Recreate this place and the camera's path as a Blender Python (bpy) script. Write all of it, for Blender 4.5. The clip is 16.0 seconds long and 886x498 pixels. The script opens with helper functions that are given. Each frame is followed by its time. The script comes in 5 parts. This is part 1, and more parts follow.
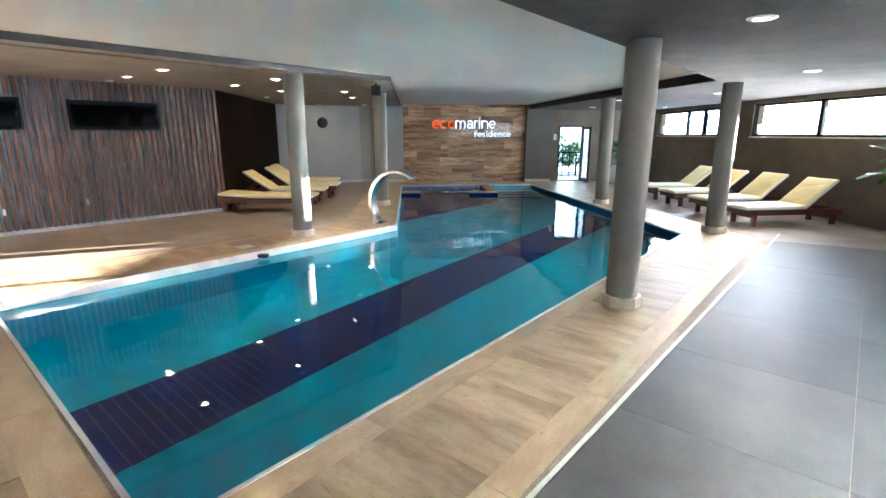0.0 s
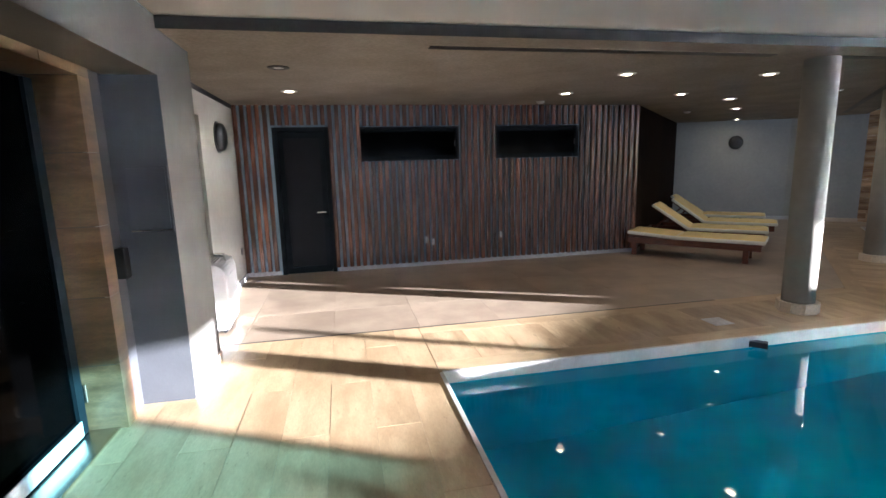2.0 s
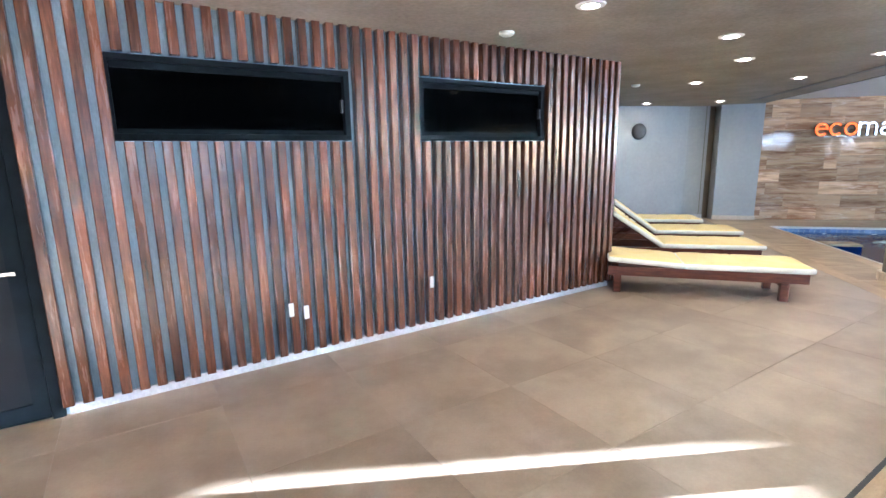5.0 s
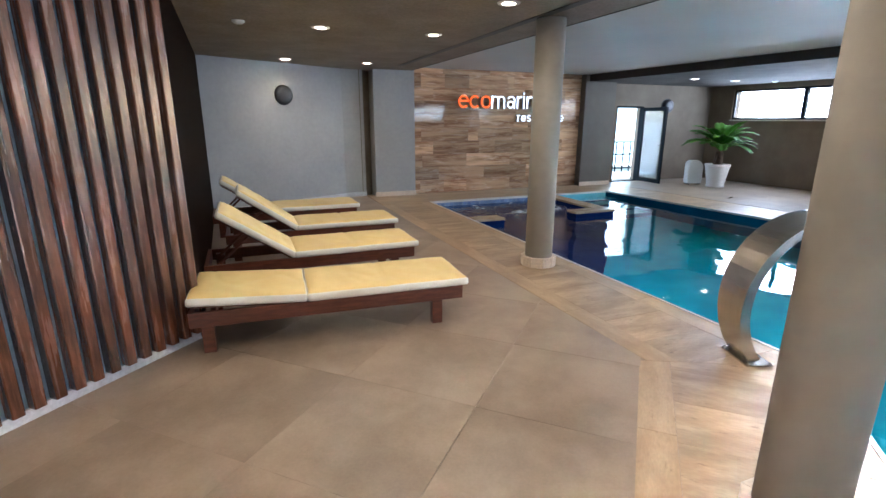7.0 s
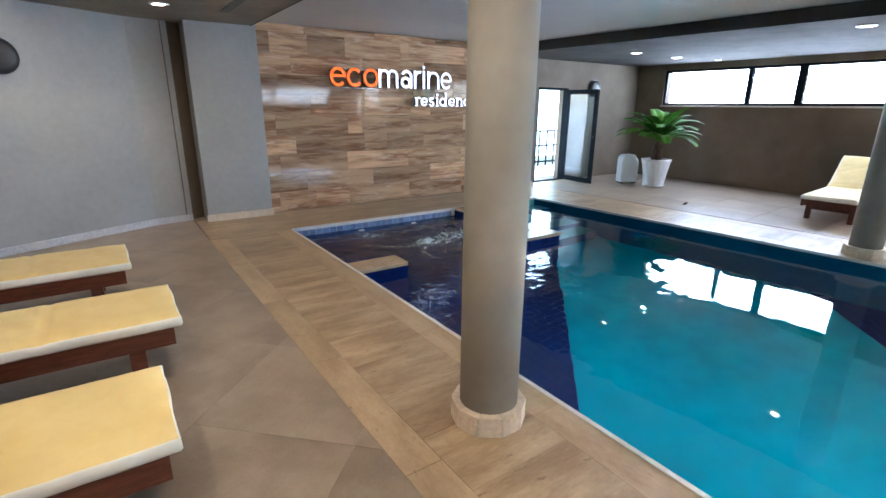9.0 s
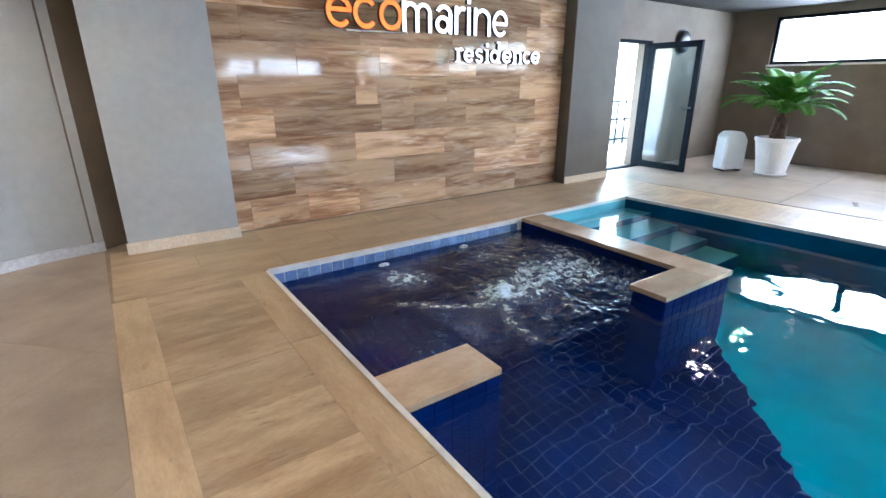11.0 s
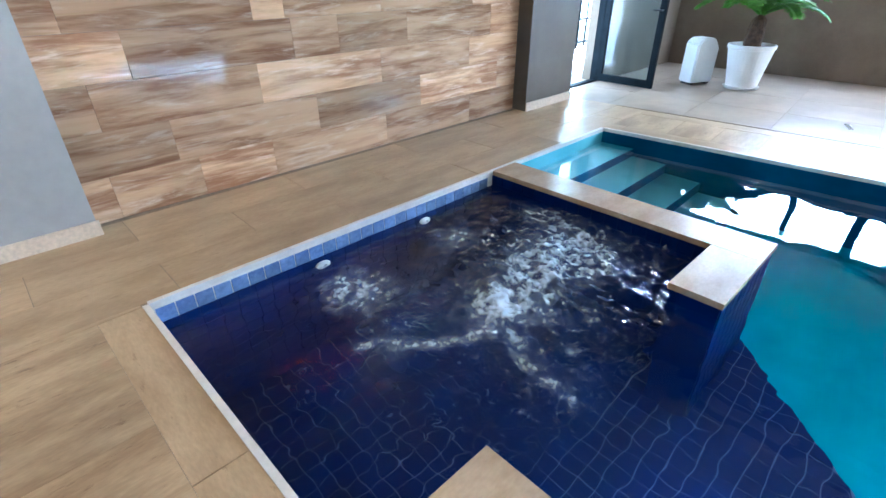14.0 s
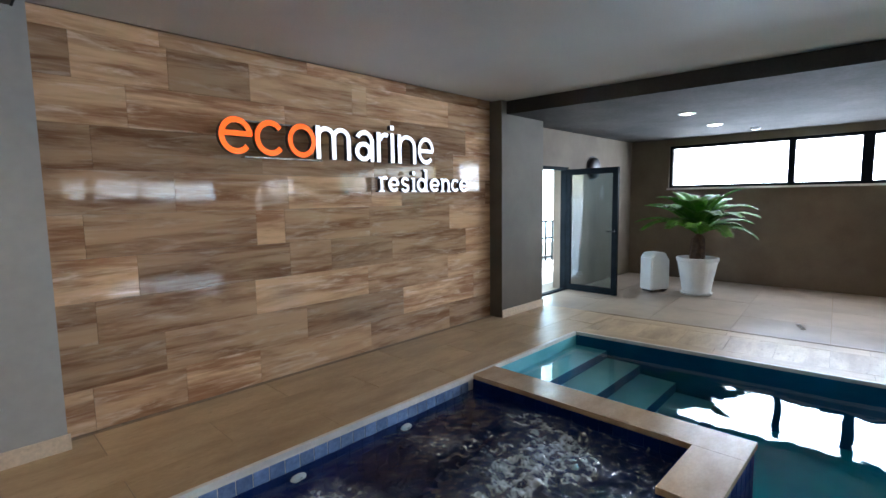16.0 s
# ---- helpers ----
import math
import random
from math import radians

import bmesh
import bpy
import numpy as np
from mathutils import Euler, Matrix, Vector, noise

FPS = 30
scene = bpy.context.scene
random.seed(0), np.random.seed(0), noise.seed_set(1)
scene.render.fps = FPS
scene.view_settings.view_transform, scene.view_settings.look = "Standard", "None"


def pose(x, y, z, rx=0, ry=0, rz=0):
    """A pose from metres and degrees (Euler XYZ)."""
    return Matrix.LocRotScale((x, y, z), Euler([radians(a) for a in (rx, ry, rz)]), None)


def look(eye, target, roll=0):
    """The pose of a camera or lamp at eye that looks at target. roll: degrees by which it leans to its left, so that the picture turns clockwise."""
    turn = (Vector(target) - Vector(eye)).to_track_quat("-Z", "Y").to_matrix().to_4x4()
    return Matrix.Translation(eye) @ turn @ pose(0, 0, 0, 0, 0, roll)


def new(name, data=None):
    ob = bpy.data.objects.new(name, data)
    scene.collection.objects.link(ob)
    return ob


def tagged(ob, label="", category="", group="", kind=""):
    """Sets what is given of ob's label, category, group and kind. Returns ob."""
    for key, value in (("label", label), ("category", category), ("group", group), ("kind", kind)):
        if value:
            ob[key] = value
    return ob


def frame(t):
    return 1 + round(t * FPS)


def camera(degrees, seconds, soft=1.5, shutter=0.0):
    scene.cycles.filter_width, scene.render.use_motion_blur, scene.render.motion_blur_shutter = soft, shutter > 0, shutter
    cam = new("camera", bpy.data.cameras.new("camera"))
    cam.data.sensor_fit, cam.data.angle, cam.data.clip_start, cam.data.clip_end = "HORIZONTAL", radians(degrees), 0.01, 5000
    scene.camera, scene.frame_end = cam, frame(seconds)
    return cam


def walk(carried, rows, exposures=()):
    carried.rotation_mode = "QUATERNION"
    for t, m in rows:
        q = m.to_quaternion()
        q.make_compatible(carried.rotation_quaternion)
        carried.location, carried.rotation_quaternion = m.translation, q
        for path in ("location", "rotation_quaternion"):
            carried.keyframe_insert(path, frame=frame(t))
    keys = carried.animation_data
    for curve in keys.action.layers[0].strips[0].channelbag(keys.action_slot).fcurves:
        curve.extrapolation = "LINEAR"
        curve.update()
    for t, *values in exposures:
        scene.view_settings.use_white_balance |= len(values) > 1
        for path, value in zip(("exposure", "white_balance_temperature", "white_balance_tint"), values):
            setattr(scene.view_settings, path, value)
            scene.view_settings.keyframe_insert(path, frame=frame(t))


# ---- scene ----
cam = camera(85.2, 16.0)
PATH = [
    (0, (4.419, -11.308, 1.739), (4.524, -9.366, 1.272), 0.1),
    (0.5, (4.0, -10.84, 1.706), (3.716, -8.913, 1.252), -0.6),
    (1, (3.392, -10.357, 1.713), (2.887, -8.469, 1.289), -1.1),
    (1.5, (2.786, -9.908, 1.735), (1.953, -8.13, 1.358), -1.6),
    (2, (2.088, -9.387, 1.692), (0.977, -7.76, 1.349), -1.5),
    (2.5, (1.445, -8.889, 1.663), (0.232, -7.334, 1.332), -1.6),
    (3, (0.816, -8.375, 1.687), (-0.459, -6.867, 1.369), -1.6),
    (3.5, (0.192, -7.876, 1.702), (-1.084, -6.367, 1.395), -1.5),
    (4, (-0.293, -7.318, 1.7), (-1.506, -5.758, 1.394), -1.3),
    (4.5, (-0.609, -6.786, 1.686), (-1.558, -5.059, 1.347), -1.2),
    (5, (-0.652, -6.199, 1.663), (-1.101, -4.289, 1.275), -1.0),
    (5.2, (-0.614, -5.983, 1.68), (-0.874, -4.042, 1.278), -0.7),
    (7.3, (0.701, -3.421, 1.638), (1.504, -1.672, 1.095), 0.4),
    (7.5, (0.844, -3.086, 1.692), (1.704, -1.369, 1.134), 0.6),
    (8, (1.28, -2.406, 1.66), (2.261, -0.755, 1.1), 0.6),
    (8.5, (1.726, -1.712, 1.644), (2.772, -0.105, 1.077), 0.6),
    (9, (2.057, -0.985, 1.635), (3.127, 0.605, 1.063), 0.5),
    (9.2, (2.175, -0.716, 1.612), (3.246, 0.873, 1.039), 0.4),
    (11.3, (3.194, 2.051, 1.362), (4.258, 3.592, 0.659), -0.2),
    (11.5, (3.288, 2.229, 1.338), (4.359, 3.739, 0.58), -0.3),
    (12, (3.498, 2.618, 1.331), (4.595, 4.036, 0.446), -0.1),
    (12.5, (3.6, 2.877, 1.313), (4.723, 4.202, 0.321), 0.0),
    (13, (3.677, 2.971, 1.27), (4.811, 4.216, 0.191), 0.1),
    (13.5, (3.678, 2.972, 1.282), (4.821, 4.177, 0.166), 0.0),
    (14, (3.616, 2.927, 1.485), (4.813, 4.176, 0.483), -0.4),
    (14.5, (3.588, 2.969, 1.558), (4.906, 4.378, 1.032), -0.3),
    (15, (3.608, 2.989, 1.553), (4.933, 4.448, 1.213), -0.2),
    (15.5, (3.62, 2.899, 1.525), (4.954, 4.372, 1.301), -0.3),
    (16, (3.507, 2.766, 1.54), (4.935, 4.152, 1.332), -0.8),
]
EXPOSURES = [(0, 4.95, 5700, 10), (1.0, 4.65, 5500, 10), (2.0, 3.85, 5500, 13), (2.7, 3.7, 5750, 15), (3.5, 4.2, 5700, 14), (4.0, 4.95, 5600, 12), (5.0, 6.15, 4900, 10), (7.5, 5.25, 5600, 15), (9.0, 5.5, 5550, 14), (11.5, 6.4, 5450, 12), (12.5, 6.65, 5050, 10), (13.5, 6.65, 4950, 10), (14.0, 6.45, 5000, 10), (14.5, 5.65, 5750, 12), (15.0, 5.5, 5850, 12), (16, 5.2, 5900, 13)]
walk(cam, [(t, look(e, g, r)) for t, e, g, r in PATH], exposures=EXPOSURES)

# ---- world and sun ----
SUN_AZ, SUN_EL = radians(19.0), radians(7.3)      # azimuth from +x towards +y
world = bpy.data.worlds.new("sky")
scene.world = world
world.use_nodes = True
wn = world.node_tree
sky = wn.nodes.new("ShaderNodeTexSky")
sky.sky_type, sky.sun_disc = "NISHITA", False
sky.sun_elevation, sky.sun_rotation = SUN_EL, radians(90) - SUN_AZ
wn.nodes["Background"].inputs[1].default_value = 0.05
wn.links.new(sky.outputs[0], wn.nodes["Background"].inputs[0])
sun = new("sun", bpy.data.lights.new("sun", "SUN"))
sun.data.energy, sun.data.angle, sun.data.color = 5.0, radians(0.5), (1.0, 0.94, 0.86)
to_sun = Vector((math.cos(SUN_EL) * math.cos(SUN_AZ), math.cos(SUN_EL) * math.sin(SUN_AZ), math.sin(SUN_EL)))
sun.matrix_world = look(to_sun * 60, (0, 0, 0))

Z_LEFT, Z_RIGHT, Z_MID = 2.66, 2.58, 2.74        # the three ceilings


def sky_light(name, place, target, w, h, watts, colour=(0.74, 0.87, 1.0)):
    la = bpy.data.lights.new(name, "AREA")
    la.shape, la.size, la.size_y, la.energy, la.color = "RECTANGLE", w, h, watts, colour
    ob = new(name, la)
    ob.matrix_world = look(place, target)
    return ob


sky_light("window_daylight", (13.2, 3.6, 2.08), (9, 3.4, 0.8), 4.3, 0.75, 6.6)
sky_light("window_daylight", (13.2, -1.4, 2.08), (9, -1.6, 0.8), 4.7, 0.75, 3.0)
sky_light("door_daylight", (10.05, 7.15, 1.0), (10.0, 4, 0.8), 0.85, 1.8, 0.8)
sky_light("window_daylight", (13.2, -7.6, 2.08), (9, -7.6, 0.6), 2.7, 0.75, 1.5)
sky_light("window_daylight", (9.8, -13.75, 2.08), (7.6, -9.5, 0.8), 5.6, 0.72, 5.0)

# ---- materials ----


def mat_new(name):
    m = bpy.data.materials.new(name)
    m.use_nodes = True
    return m, m.node_tree, m.node_tree.nodes["Principled BSDF"]


def rgb(c):
    return (c[0], c[1], c[2], 1.0)


def surface(name, c1, c2, scale=3.0, stretch=(1, 1, 1), rough=(0.4, 0.6), bump=0.15, fine=40.0, metal=0.0,
            vary=0.0, coords="Object", spec=0.5, bump_dist=0.01, gain=0.14):
    """Two-scale noise material: broad stains between c1 and c2, fine grain in relief and gloss, and a tone for each piece."""
    m, t, b = mat_new(name)
    N, L = t.nodes, t.links
    tc = N.new("ShaderNodeTexCoord")
    mp = N.new("ShaderNodeMapping")
    mp.inputs["Scale"].default_value = stretch
    L.new(tc.outputs[coords], mp.inputs[0])
    vec = mp.outputs[0]
    info = N.new("ShaderNodeObjectInfo")
    if vary > 0:
        add = N.new("ShaderNodeVectorMath")
        add.operation = "MULTIPLY_ADD"
        mul = N.new("ShaderNodeCombineXYZ")
        for i in range(3):
            L.new(info.outputs["Random"], mul.inputs[i])
        L.new(mul.outputs[0], add.inputs[0])
        add.inputs[1].default_value = (37, 53, 71)
        L.new(vec, add.inputs[2])
        vec = add.outputs[0]
    n1, n2 = N.new("ShaderNodeTexNoise"), N.new("ShaderNodeTexNoise")
    n1.inputs["Scale"].default_value, n1.inputs["Detail"].default_value, n1.inputs["Roughness"].default_value = scale, 6, 0.62
    n2.inputs["Scale"].default_value, n2.inputs["Detail"].default_value = fine, 4
    L.new(vec, n1.inputs[0]), L.new(vec, n2.inputs[0])
    lo = N.new("ShaderNodeMapRange")
    lo.interpolation_type = "SMOOTHSTEP"
    lo.inputs[1].default_value, lo.inputs[2].default_value = 0.28, 0.72
    L.new(n1.outputs[0], lo.inputs[0])
    blend = N.new("ShaderNodeMix")
    blend.data_type = "RGBA"
    blend.inputs[6].default_value, blend.inputs[7].default_value = rgb(c1), rgb(c2)
    L.new(lo.outputs[0], blend.inputs[0])
    gr_ = N.new("ShaderNodeMapRange")
    gr_.inputs[1].default_value, gr_.inputs[2].default_value, gr_.inputs[3].default_value, gr_.inputs[4].default_value = 0.3, 0.7, 1 - gain, 1 + gain
    L.new(n2.outputs[0], gr_.inputs[0])
    mix = N.new("ShaderNodeVectorMath")
    mix.operation = "SCALE"
    L.new(blend.outputs[2], mix.inputs[0]), L.new(gr_.outputs[0], mix.inputs["Scale"])
    out = mix.outputs[0]
    if vary > 0:
        hsv = N.new("ShaderNodeHueSaturation")
        mr = N.new("ShaderNodeMapRange")
        mr.inputs[3].default_value, mr.inputs[4].default_value = 1 - vary, 1 + vary
        L.new(info.outputs["Random"], mr.inputs[0]), L.new(mr.outputs[0], hsv.inputs["Value"]), L.new(out, hsv.inputs["Color"])
        out = hsv.outputs[0]
    L.new(out, b.inputs["Base Color"])
    rr = N.new("ShaderNodeMapRange")
    rr.inputs[3].default_value, rr.inputs[4].default_value = rough
    L.new(n1.outputs[0], rr.inputs[0]), L.new(rr.outputs[0], b.inputs["Roughness"])
    if bump > 0:
        bp = N.new("ShaderNodeBump")
        bp.inputs["Strength"].default_value, bp.inputs["Distance"].default_value = bump, bump_dist
        L.new(n2.outputs[0], bp.inputs["Height"]), L.new(bp.outputs[0], b.inputs["Normal"])
    b.inputs["Metallic"].default_value = metal
    b.inputs["Specular IOR Level"].default_value = spec
    return m


def glow(name, colour, strength):
    m, t, b = mat_new(name)
    b.inputs["Base Color"].default_value = rgb(colour)
    b.inputs["Emission Color"].default_value, b.inputs["Emission Strength"].default_value = rgb(colour), strength
    return m


def glass(name, tint=(1, 1, 1), rough=0.0, ior=1.45):
    m, t, b = mat_new(name)
    b.inputs["Base Color"].default_value = rgb(tint)
    b.inputs["Transmission Weight"].default_value, b.inputs["Roughness"].default_value, b.inputs["IOR"].default_value = 1.0, rough, ior
    return m


M_PORC = surface("porcelain_floor", (0.232, 0.174, 0.124), (0.37, 0.288, 0.210), 1.6, rough=(0.29, 0.36), bump=0.03, fine=60, vary=0.025, gain=0.05)
M_GREYP = surface("grey_porcelain_floor", (0.075, 0.072, 0.070), (0.115, 0.110, 0.106), 1.3, rough=(0.31, 0.4), bump=0.03, fine=60, vary=0.04, spec=0.3, gain=0.06)
M_GROUT = surface("grout", (0.27, 0.21, 0.15), (0.33, 0.26, 0.19), 8, rough=(0.7, 0.9))
M_TRAV = surface("travertine", (0.36, 0.243, 0.132), (0.52, 0.382, 0.228), 1.5, (1.1, 3.4, 3), (0.33, 0.45), 0.05, 26, vary=0.09, gain=0.08)
M_TRAVX = surface("veined_travertine", (0.275, 0.178, 0.093), (0.51, 0.378, 0.228), 1.6, (0.9, 3.2, 3), (0.33, 0.46), 0.06, 26, vary=0.16, gain=0.09)
M_JAMB = surface("wood_veined_stone", (0.06, 0.031, 0.014), (0.15, 0.088, 0.045), 2.0, (1.4, 1.4, 6), (0.3, 0.45), 0.06, 30, vary=0.15)
M_COPE = surface("travertine_coping", (0.44, 0.31, 0.19), (0.56, 0.42, 0.28), 2.0, (1.5, 3, 3), (0.2, 0.3), 0.02, 24, gain=0.06)
M_EDGE = surface("pale_coping_edge", (0.62, 0.6, 0.56), (0.76, 0.74, 0.70), 5, rough=(0.35, 0.5), bump=0.03, gain=0.02)
M_WALL = surface("grey_plaster", (0.345, 0.35, 0.345), (0.395, 0.395, 0.385), 1.2, rough=(0.75, 0.95), bump=0.06, fine=14, gain=0.04)
M_COL = surface("column_plaster", (0.27, 0.25, 0.22), (0.32, 0.297, 0.262), 1.2, rough=(0.75, 0.95), bump=0.06, fine=14, gain=0.04)
M_WALLB = surface("beige_plaster", (0.30, 0.278, 0.24), (0.34, 0.315, 0.273), 1.0, rough=(0.75, 0.95), bump=0.05, fine=12, gain=0.04)
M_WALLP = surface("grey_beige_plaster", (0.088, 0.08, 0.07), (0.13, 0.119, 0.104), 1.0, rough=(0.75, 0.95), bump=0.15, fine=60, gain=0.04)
# dark copy of the grey plaster; the east pillar's shade is in its colour
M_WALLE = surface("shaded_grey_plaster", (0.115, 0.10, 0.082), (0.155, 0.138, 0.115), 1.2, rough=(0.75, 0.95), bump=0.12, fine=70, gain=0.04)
M_WALLD = surface("taupe_plaster", (0.13, 0.10, 0.07), (0.19, 0.15, 0.11), 1.2, rough=(0.75, 0.95), bump=0.12, fine=60, gain=0.04)
M_DARKG = surface("charcoal_plaster", (0.030, 0.0315, 0.036), (0.044, 0.046, 0.052), 1.5, rough=(0.6, 0.85), bump=0.1, fine=70, gain=0.04)
M_BEAM = surface("dark_ceiling_edge", (0.02, 0.018, 0.017), (0.035, 0.032, 0.03), 2, rough=(0.6, 0.8), bump=0.05)
M_CEILW = surface("white_ceiling_paint", (0.57, 0.565, 0.55), (0.63, 0.625, 0.61), 0.8, rough=(0.6, 0.8), bump=0.04, fine=80, gain=0.04)
M_CEILG = surface("textured_ceiling_plaster", (0.21, 0.185, 0.155), (0.29, 0.258, 0.218), 1.8, rough=(0.7, 0.9), bump=0.25, fine=30)
# west ceiling plaster darkened: shade in the colour offsets the window lamps' upward spill
M_CEILD = surface("shaded_ceiling_plaster", (0.055, 0.05, 0.045), (0.085, 0.077, 0.07), 1.8, rough=(0.85, 1.0), bump=0.25, fine=30, spec=0.1)
M_SLAT = surface("stained_slat_wood", (0.046, 0.0165, 0.008), (0.175, 0.062, 0.028), 2.2, (9, 9, 0.8), (0.2, 0.33), 0.1, 26, vary=0.32)
# blue skylight on the backing is put into its base colour
M_SLATB = surface("sky_tinted_slat_backing", (0.25, 0.36, 0.45), (0.33, 0.45, 0.55), 2, (5, 5, 1), (0.25, 0.4), 0.05, 30)
M_DWOOD = surface("dark_wood_cladding", (0.004, 0.0018, 0.0009), (0.014, 0.0066, 0.0031), 2.5, (9, 9, 0.7), (0.6, 0.75), 0.12, 26, vary=0.3, spec=0.02)
M_LWOOD = surface("mahogany_stained_wood", (0.06, 0.016, 0.008), (0.14, 0.04, 0.019), 3, (1.5, 12, 12), (0.3, 0.48), 0.08, 30)
M_CUSH = surface("cream_canvas", (0.86, 0.83, 0.74), (0.90, 0.88, 0.81), 2.5, rough=(0.55, 0.75), bump=0.12, fine=9, gain=0.02)
M_CUSHY = surface("yellow_canvas", (0.80, 0.59, 0.22), (0.87, 0.69, 0.31), 2.5, rough=(0.38, 0.55), bump=0.16, fine=9, gain=0.02)
M_WHITE = surface("white_plastic", (0.72, 0.72, 0.71), (0.78, 0.78, 0.77), 4, rough=(0.3, 0.45), bump=0.02, gain=0.02)
M_POT = surface("white_glazed_pot", (0.68, 0.67, 0.64), (0.77, 0.76, 0.73), 4, rough=(0.35, 0.5), bump=0.03, gain=0.02)
M_BLACK = surface("black_metal", (0.012, 0.012, 0.013), (0.022, 0.022, 0.024), 6, rough=(0.35, 0.5), bump=0.02)
M_FRAME = surface("anthracite_aluminium", (0.005, 0.0075, 0.0095), (0.008, 0.0115, 0.0145), 6, rough=(0.55, 0.7), bump=0.02, spec=0.04, gain=0.02)
# near-black colour that stands for the darkness inside unlit rooms
M_VOID = surface("painted_darkness", (0.0004, 0.0004, 0.0005), (0.0006, 0.0006, 0.0007), 3, rough=(0.8, 0.95), spec=0.05)
M_STEEL = surface("brushed_steel", (0.44, 0.40, 0.35), (0.58, 0.54, 0.48), 3, (1, 60, 1), (0.18, 0.3), 0.04, 60, metal=1.0)
M_SKIRT = surface("stone_skirting", (0.60, 0.49, 0.37), (0.70, 0.59, 0.46), 4, rough=(0.35, 0.5), bump=0.03)
M_SKIRTW = surface("pale_skirting", (0.50, 0.50, 0.52), (0.60, 0.60, 0.61), 4, rough=(0.35, 0.5), bump=0.03)
M_TURQ = surface("turquoise_pool_tile", (0.005, 0.33, 0.47), (0.010, 0.405, 0.555), 3, rough=(0.5, 0.6), spec=0.1, bump=0.0, fine=9, gain=0.02)
# darker copy of the turquoise tile, with the sides' shade in its colour
M_SIDE = surface("shaded_pool_tile", (0.002, 0.075, 0.17), (0.004, 0.105, 0.22), 3, rough=(0.5, 0.6), spec=0.1, bump=0.0, fine=9, gain=0.02)
# paled turquoise: less light lost in shallow water, put into the tile colour
M_STEP = surface("shallow_water_tile", (0.13, 0.44, 0.52), (0.18, 0.52, 0.60), 3, rough=(0.5, 0.6), spec=0.1, bump=0.0, fine=9, gain=0.02)
M_NAVY = surface("navy_pool_tile", (0.0003, 0.010, 0.088), (0.0005, 0.019, 0.135), 2, rough=(0.5, 0.6), bump=0.0, spec=0.1, fine=2, gain=0.02)
M_RIM = surface("grey_blue_rim_tile", (0.15, 0.23, 0.44), (0.23, 0.33, 0.56), 9, rough=(0.1, 0.2), bump=0.0, vary=0.2)
M_JOINT = surface("blue_tile_joint", (0.07, 0.12, 0.27), (0.11, 0.17, 0.32), 9, rough=(0.6, 0.8), bump=0.0)
M_LED = glow("lamp_glow", (1.0, 0.80, 0.52), 4)
M_SIGNW = glow("white_sign_light", (0.85, 0.92, 1.0), 0.042)
M_SIGNO = glow("orange_sign_light", (1.0, 0.12, 0.006), 0.033)
M_GLASS = glass("window_glass")
M_LEAF = surface("cycad_leaf", (0.028, 0.11, 0.008), (0.085, 0.235, 0.022), 5, rough=(0.5, 0.6), spec=0.22, bump=0.03)
M_TRUNK = surface("shaggy_trunk", (0.045, 0.024, 0.014), (0.10, 0.055, 0.03), 20, rough=(0.8, 0.95), bump=0.5, fine=60)
M_GROUND = surface("outside_ground", (0.16, 0.15, 0.12), (0.25, 0.24, 0.2), 0.4, rough=(0.8, 0.95), fine=8)
M_PAPER = surface("notice_paper", (0.66, 0.66, 0.64), (0.72, 0.72, 0.70), 5, rough=(0.6, 0.8), bump=0, gain=0.02)
M_SHRUB = surface("garden_foliage", (0.03, 0.08, 0.02), (0.10, 0.19, 0.05), 3, rough=(0.5, 0.7), vary=0.3)



def pitted(m, colour, lo, hi, strength):
    """Worn travertine pits: short dark flecks drawn out along the grain, slightly sunken."""
    N, L = m.node_tree.nodes, m.node_tree.links
    b = N["Principled BSDF"]
    mp = next(n for n in N if n.bl_idname == "ShaderNodeMapping")
    info = next(n for n in N if n.bl_idname == "ShaderNodeObjectInfo")
    old = b.inputs["Base Color"].links[0].from_socket
    off = N.new("ShaderNodeVectorMath")
    off.operation = "ADD"
    L.new(mp.outputs[0], off.inputs[0]), L.new(info.outputs["Random"], off.inputs[1])
    n = N.new("ShaderNodeTexNoise")
    n.inputs["Scale"].default_value, n.inputs["Detail"].default_value, n.inputs["Roughness"].default_value = 7.0, 5, 0.7
    L.new(off.outputs[0], n.inputs[0])
    r = N.new("ShaderNodeMapRange")
    r.inputs[1].default_value, r.inputs[2].default_value, r.inputs[4].default_value = lo, hi, strength
    L.new(n.outputs[0], r.inputs[0])
    x = N.new("ShaderNodeMix")
    x.data_type = "RGBA"
    x.inputs[7].default_value = rgb(colour)
    L.new(r.outputs[0], x.inputs[0]), L.new(old, x.inputs[6]), L.new(x.outputs[2], b.inputs["Base Color"])


pitted(M_TRAV, (0.17, 0.095, 0.045), 0.62, 0.70, 0.5)
pitted(M_TRAVX, (0.13, 0.07, 0.034), 0.60, 0.69, 0.6)


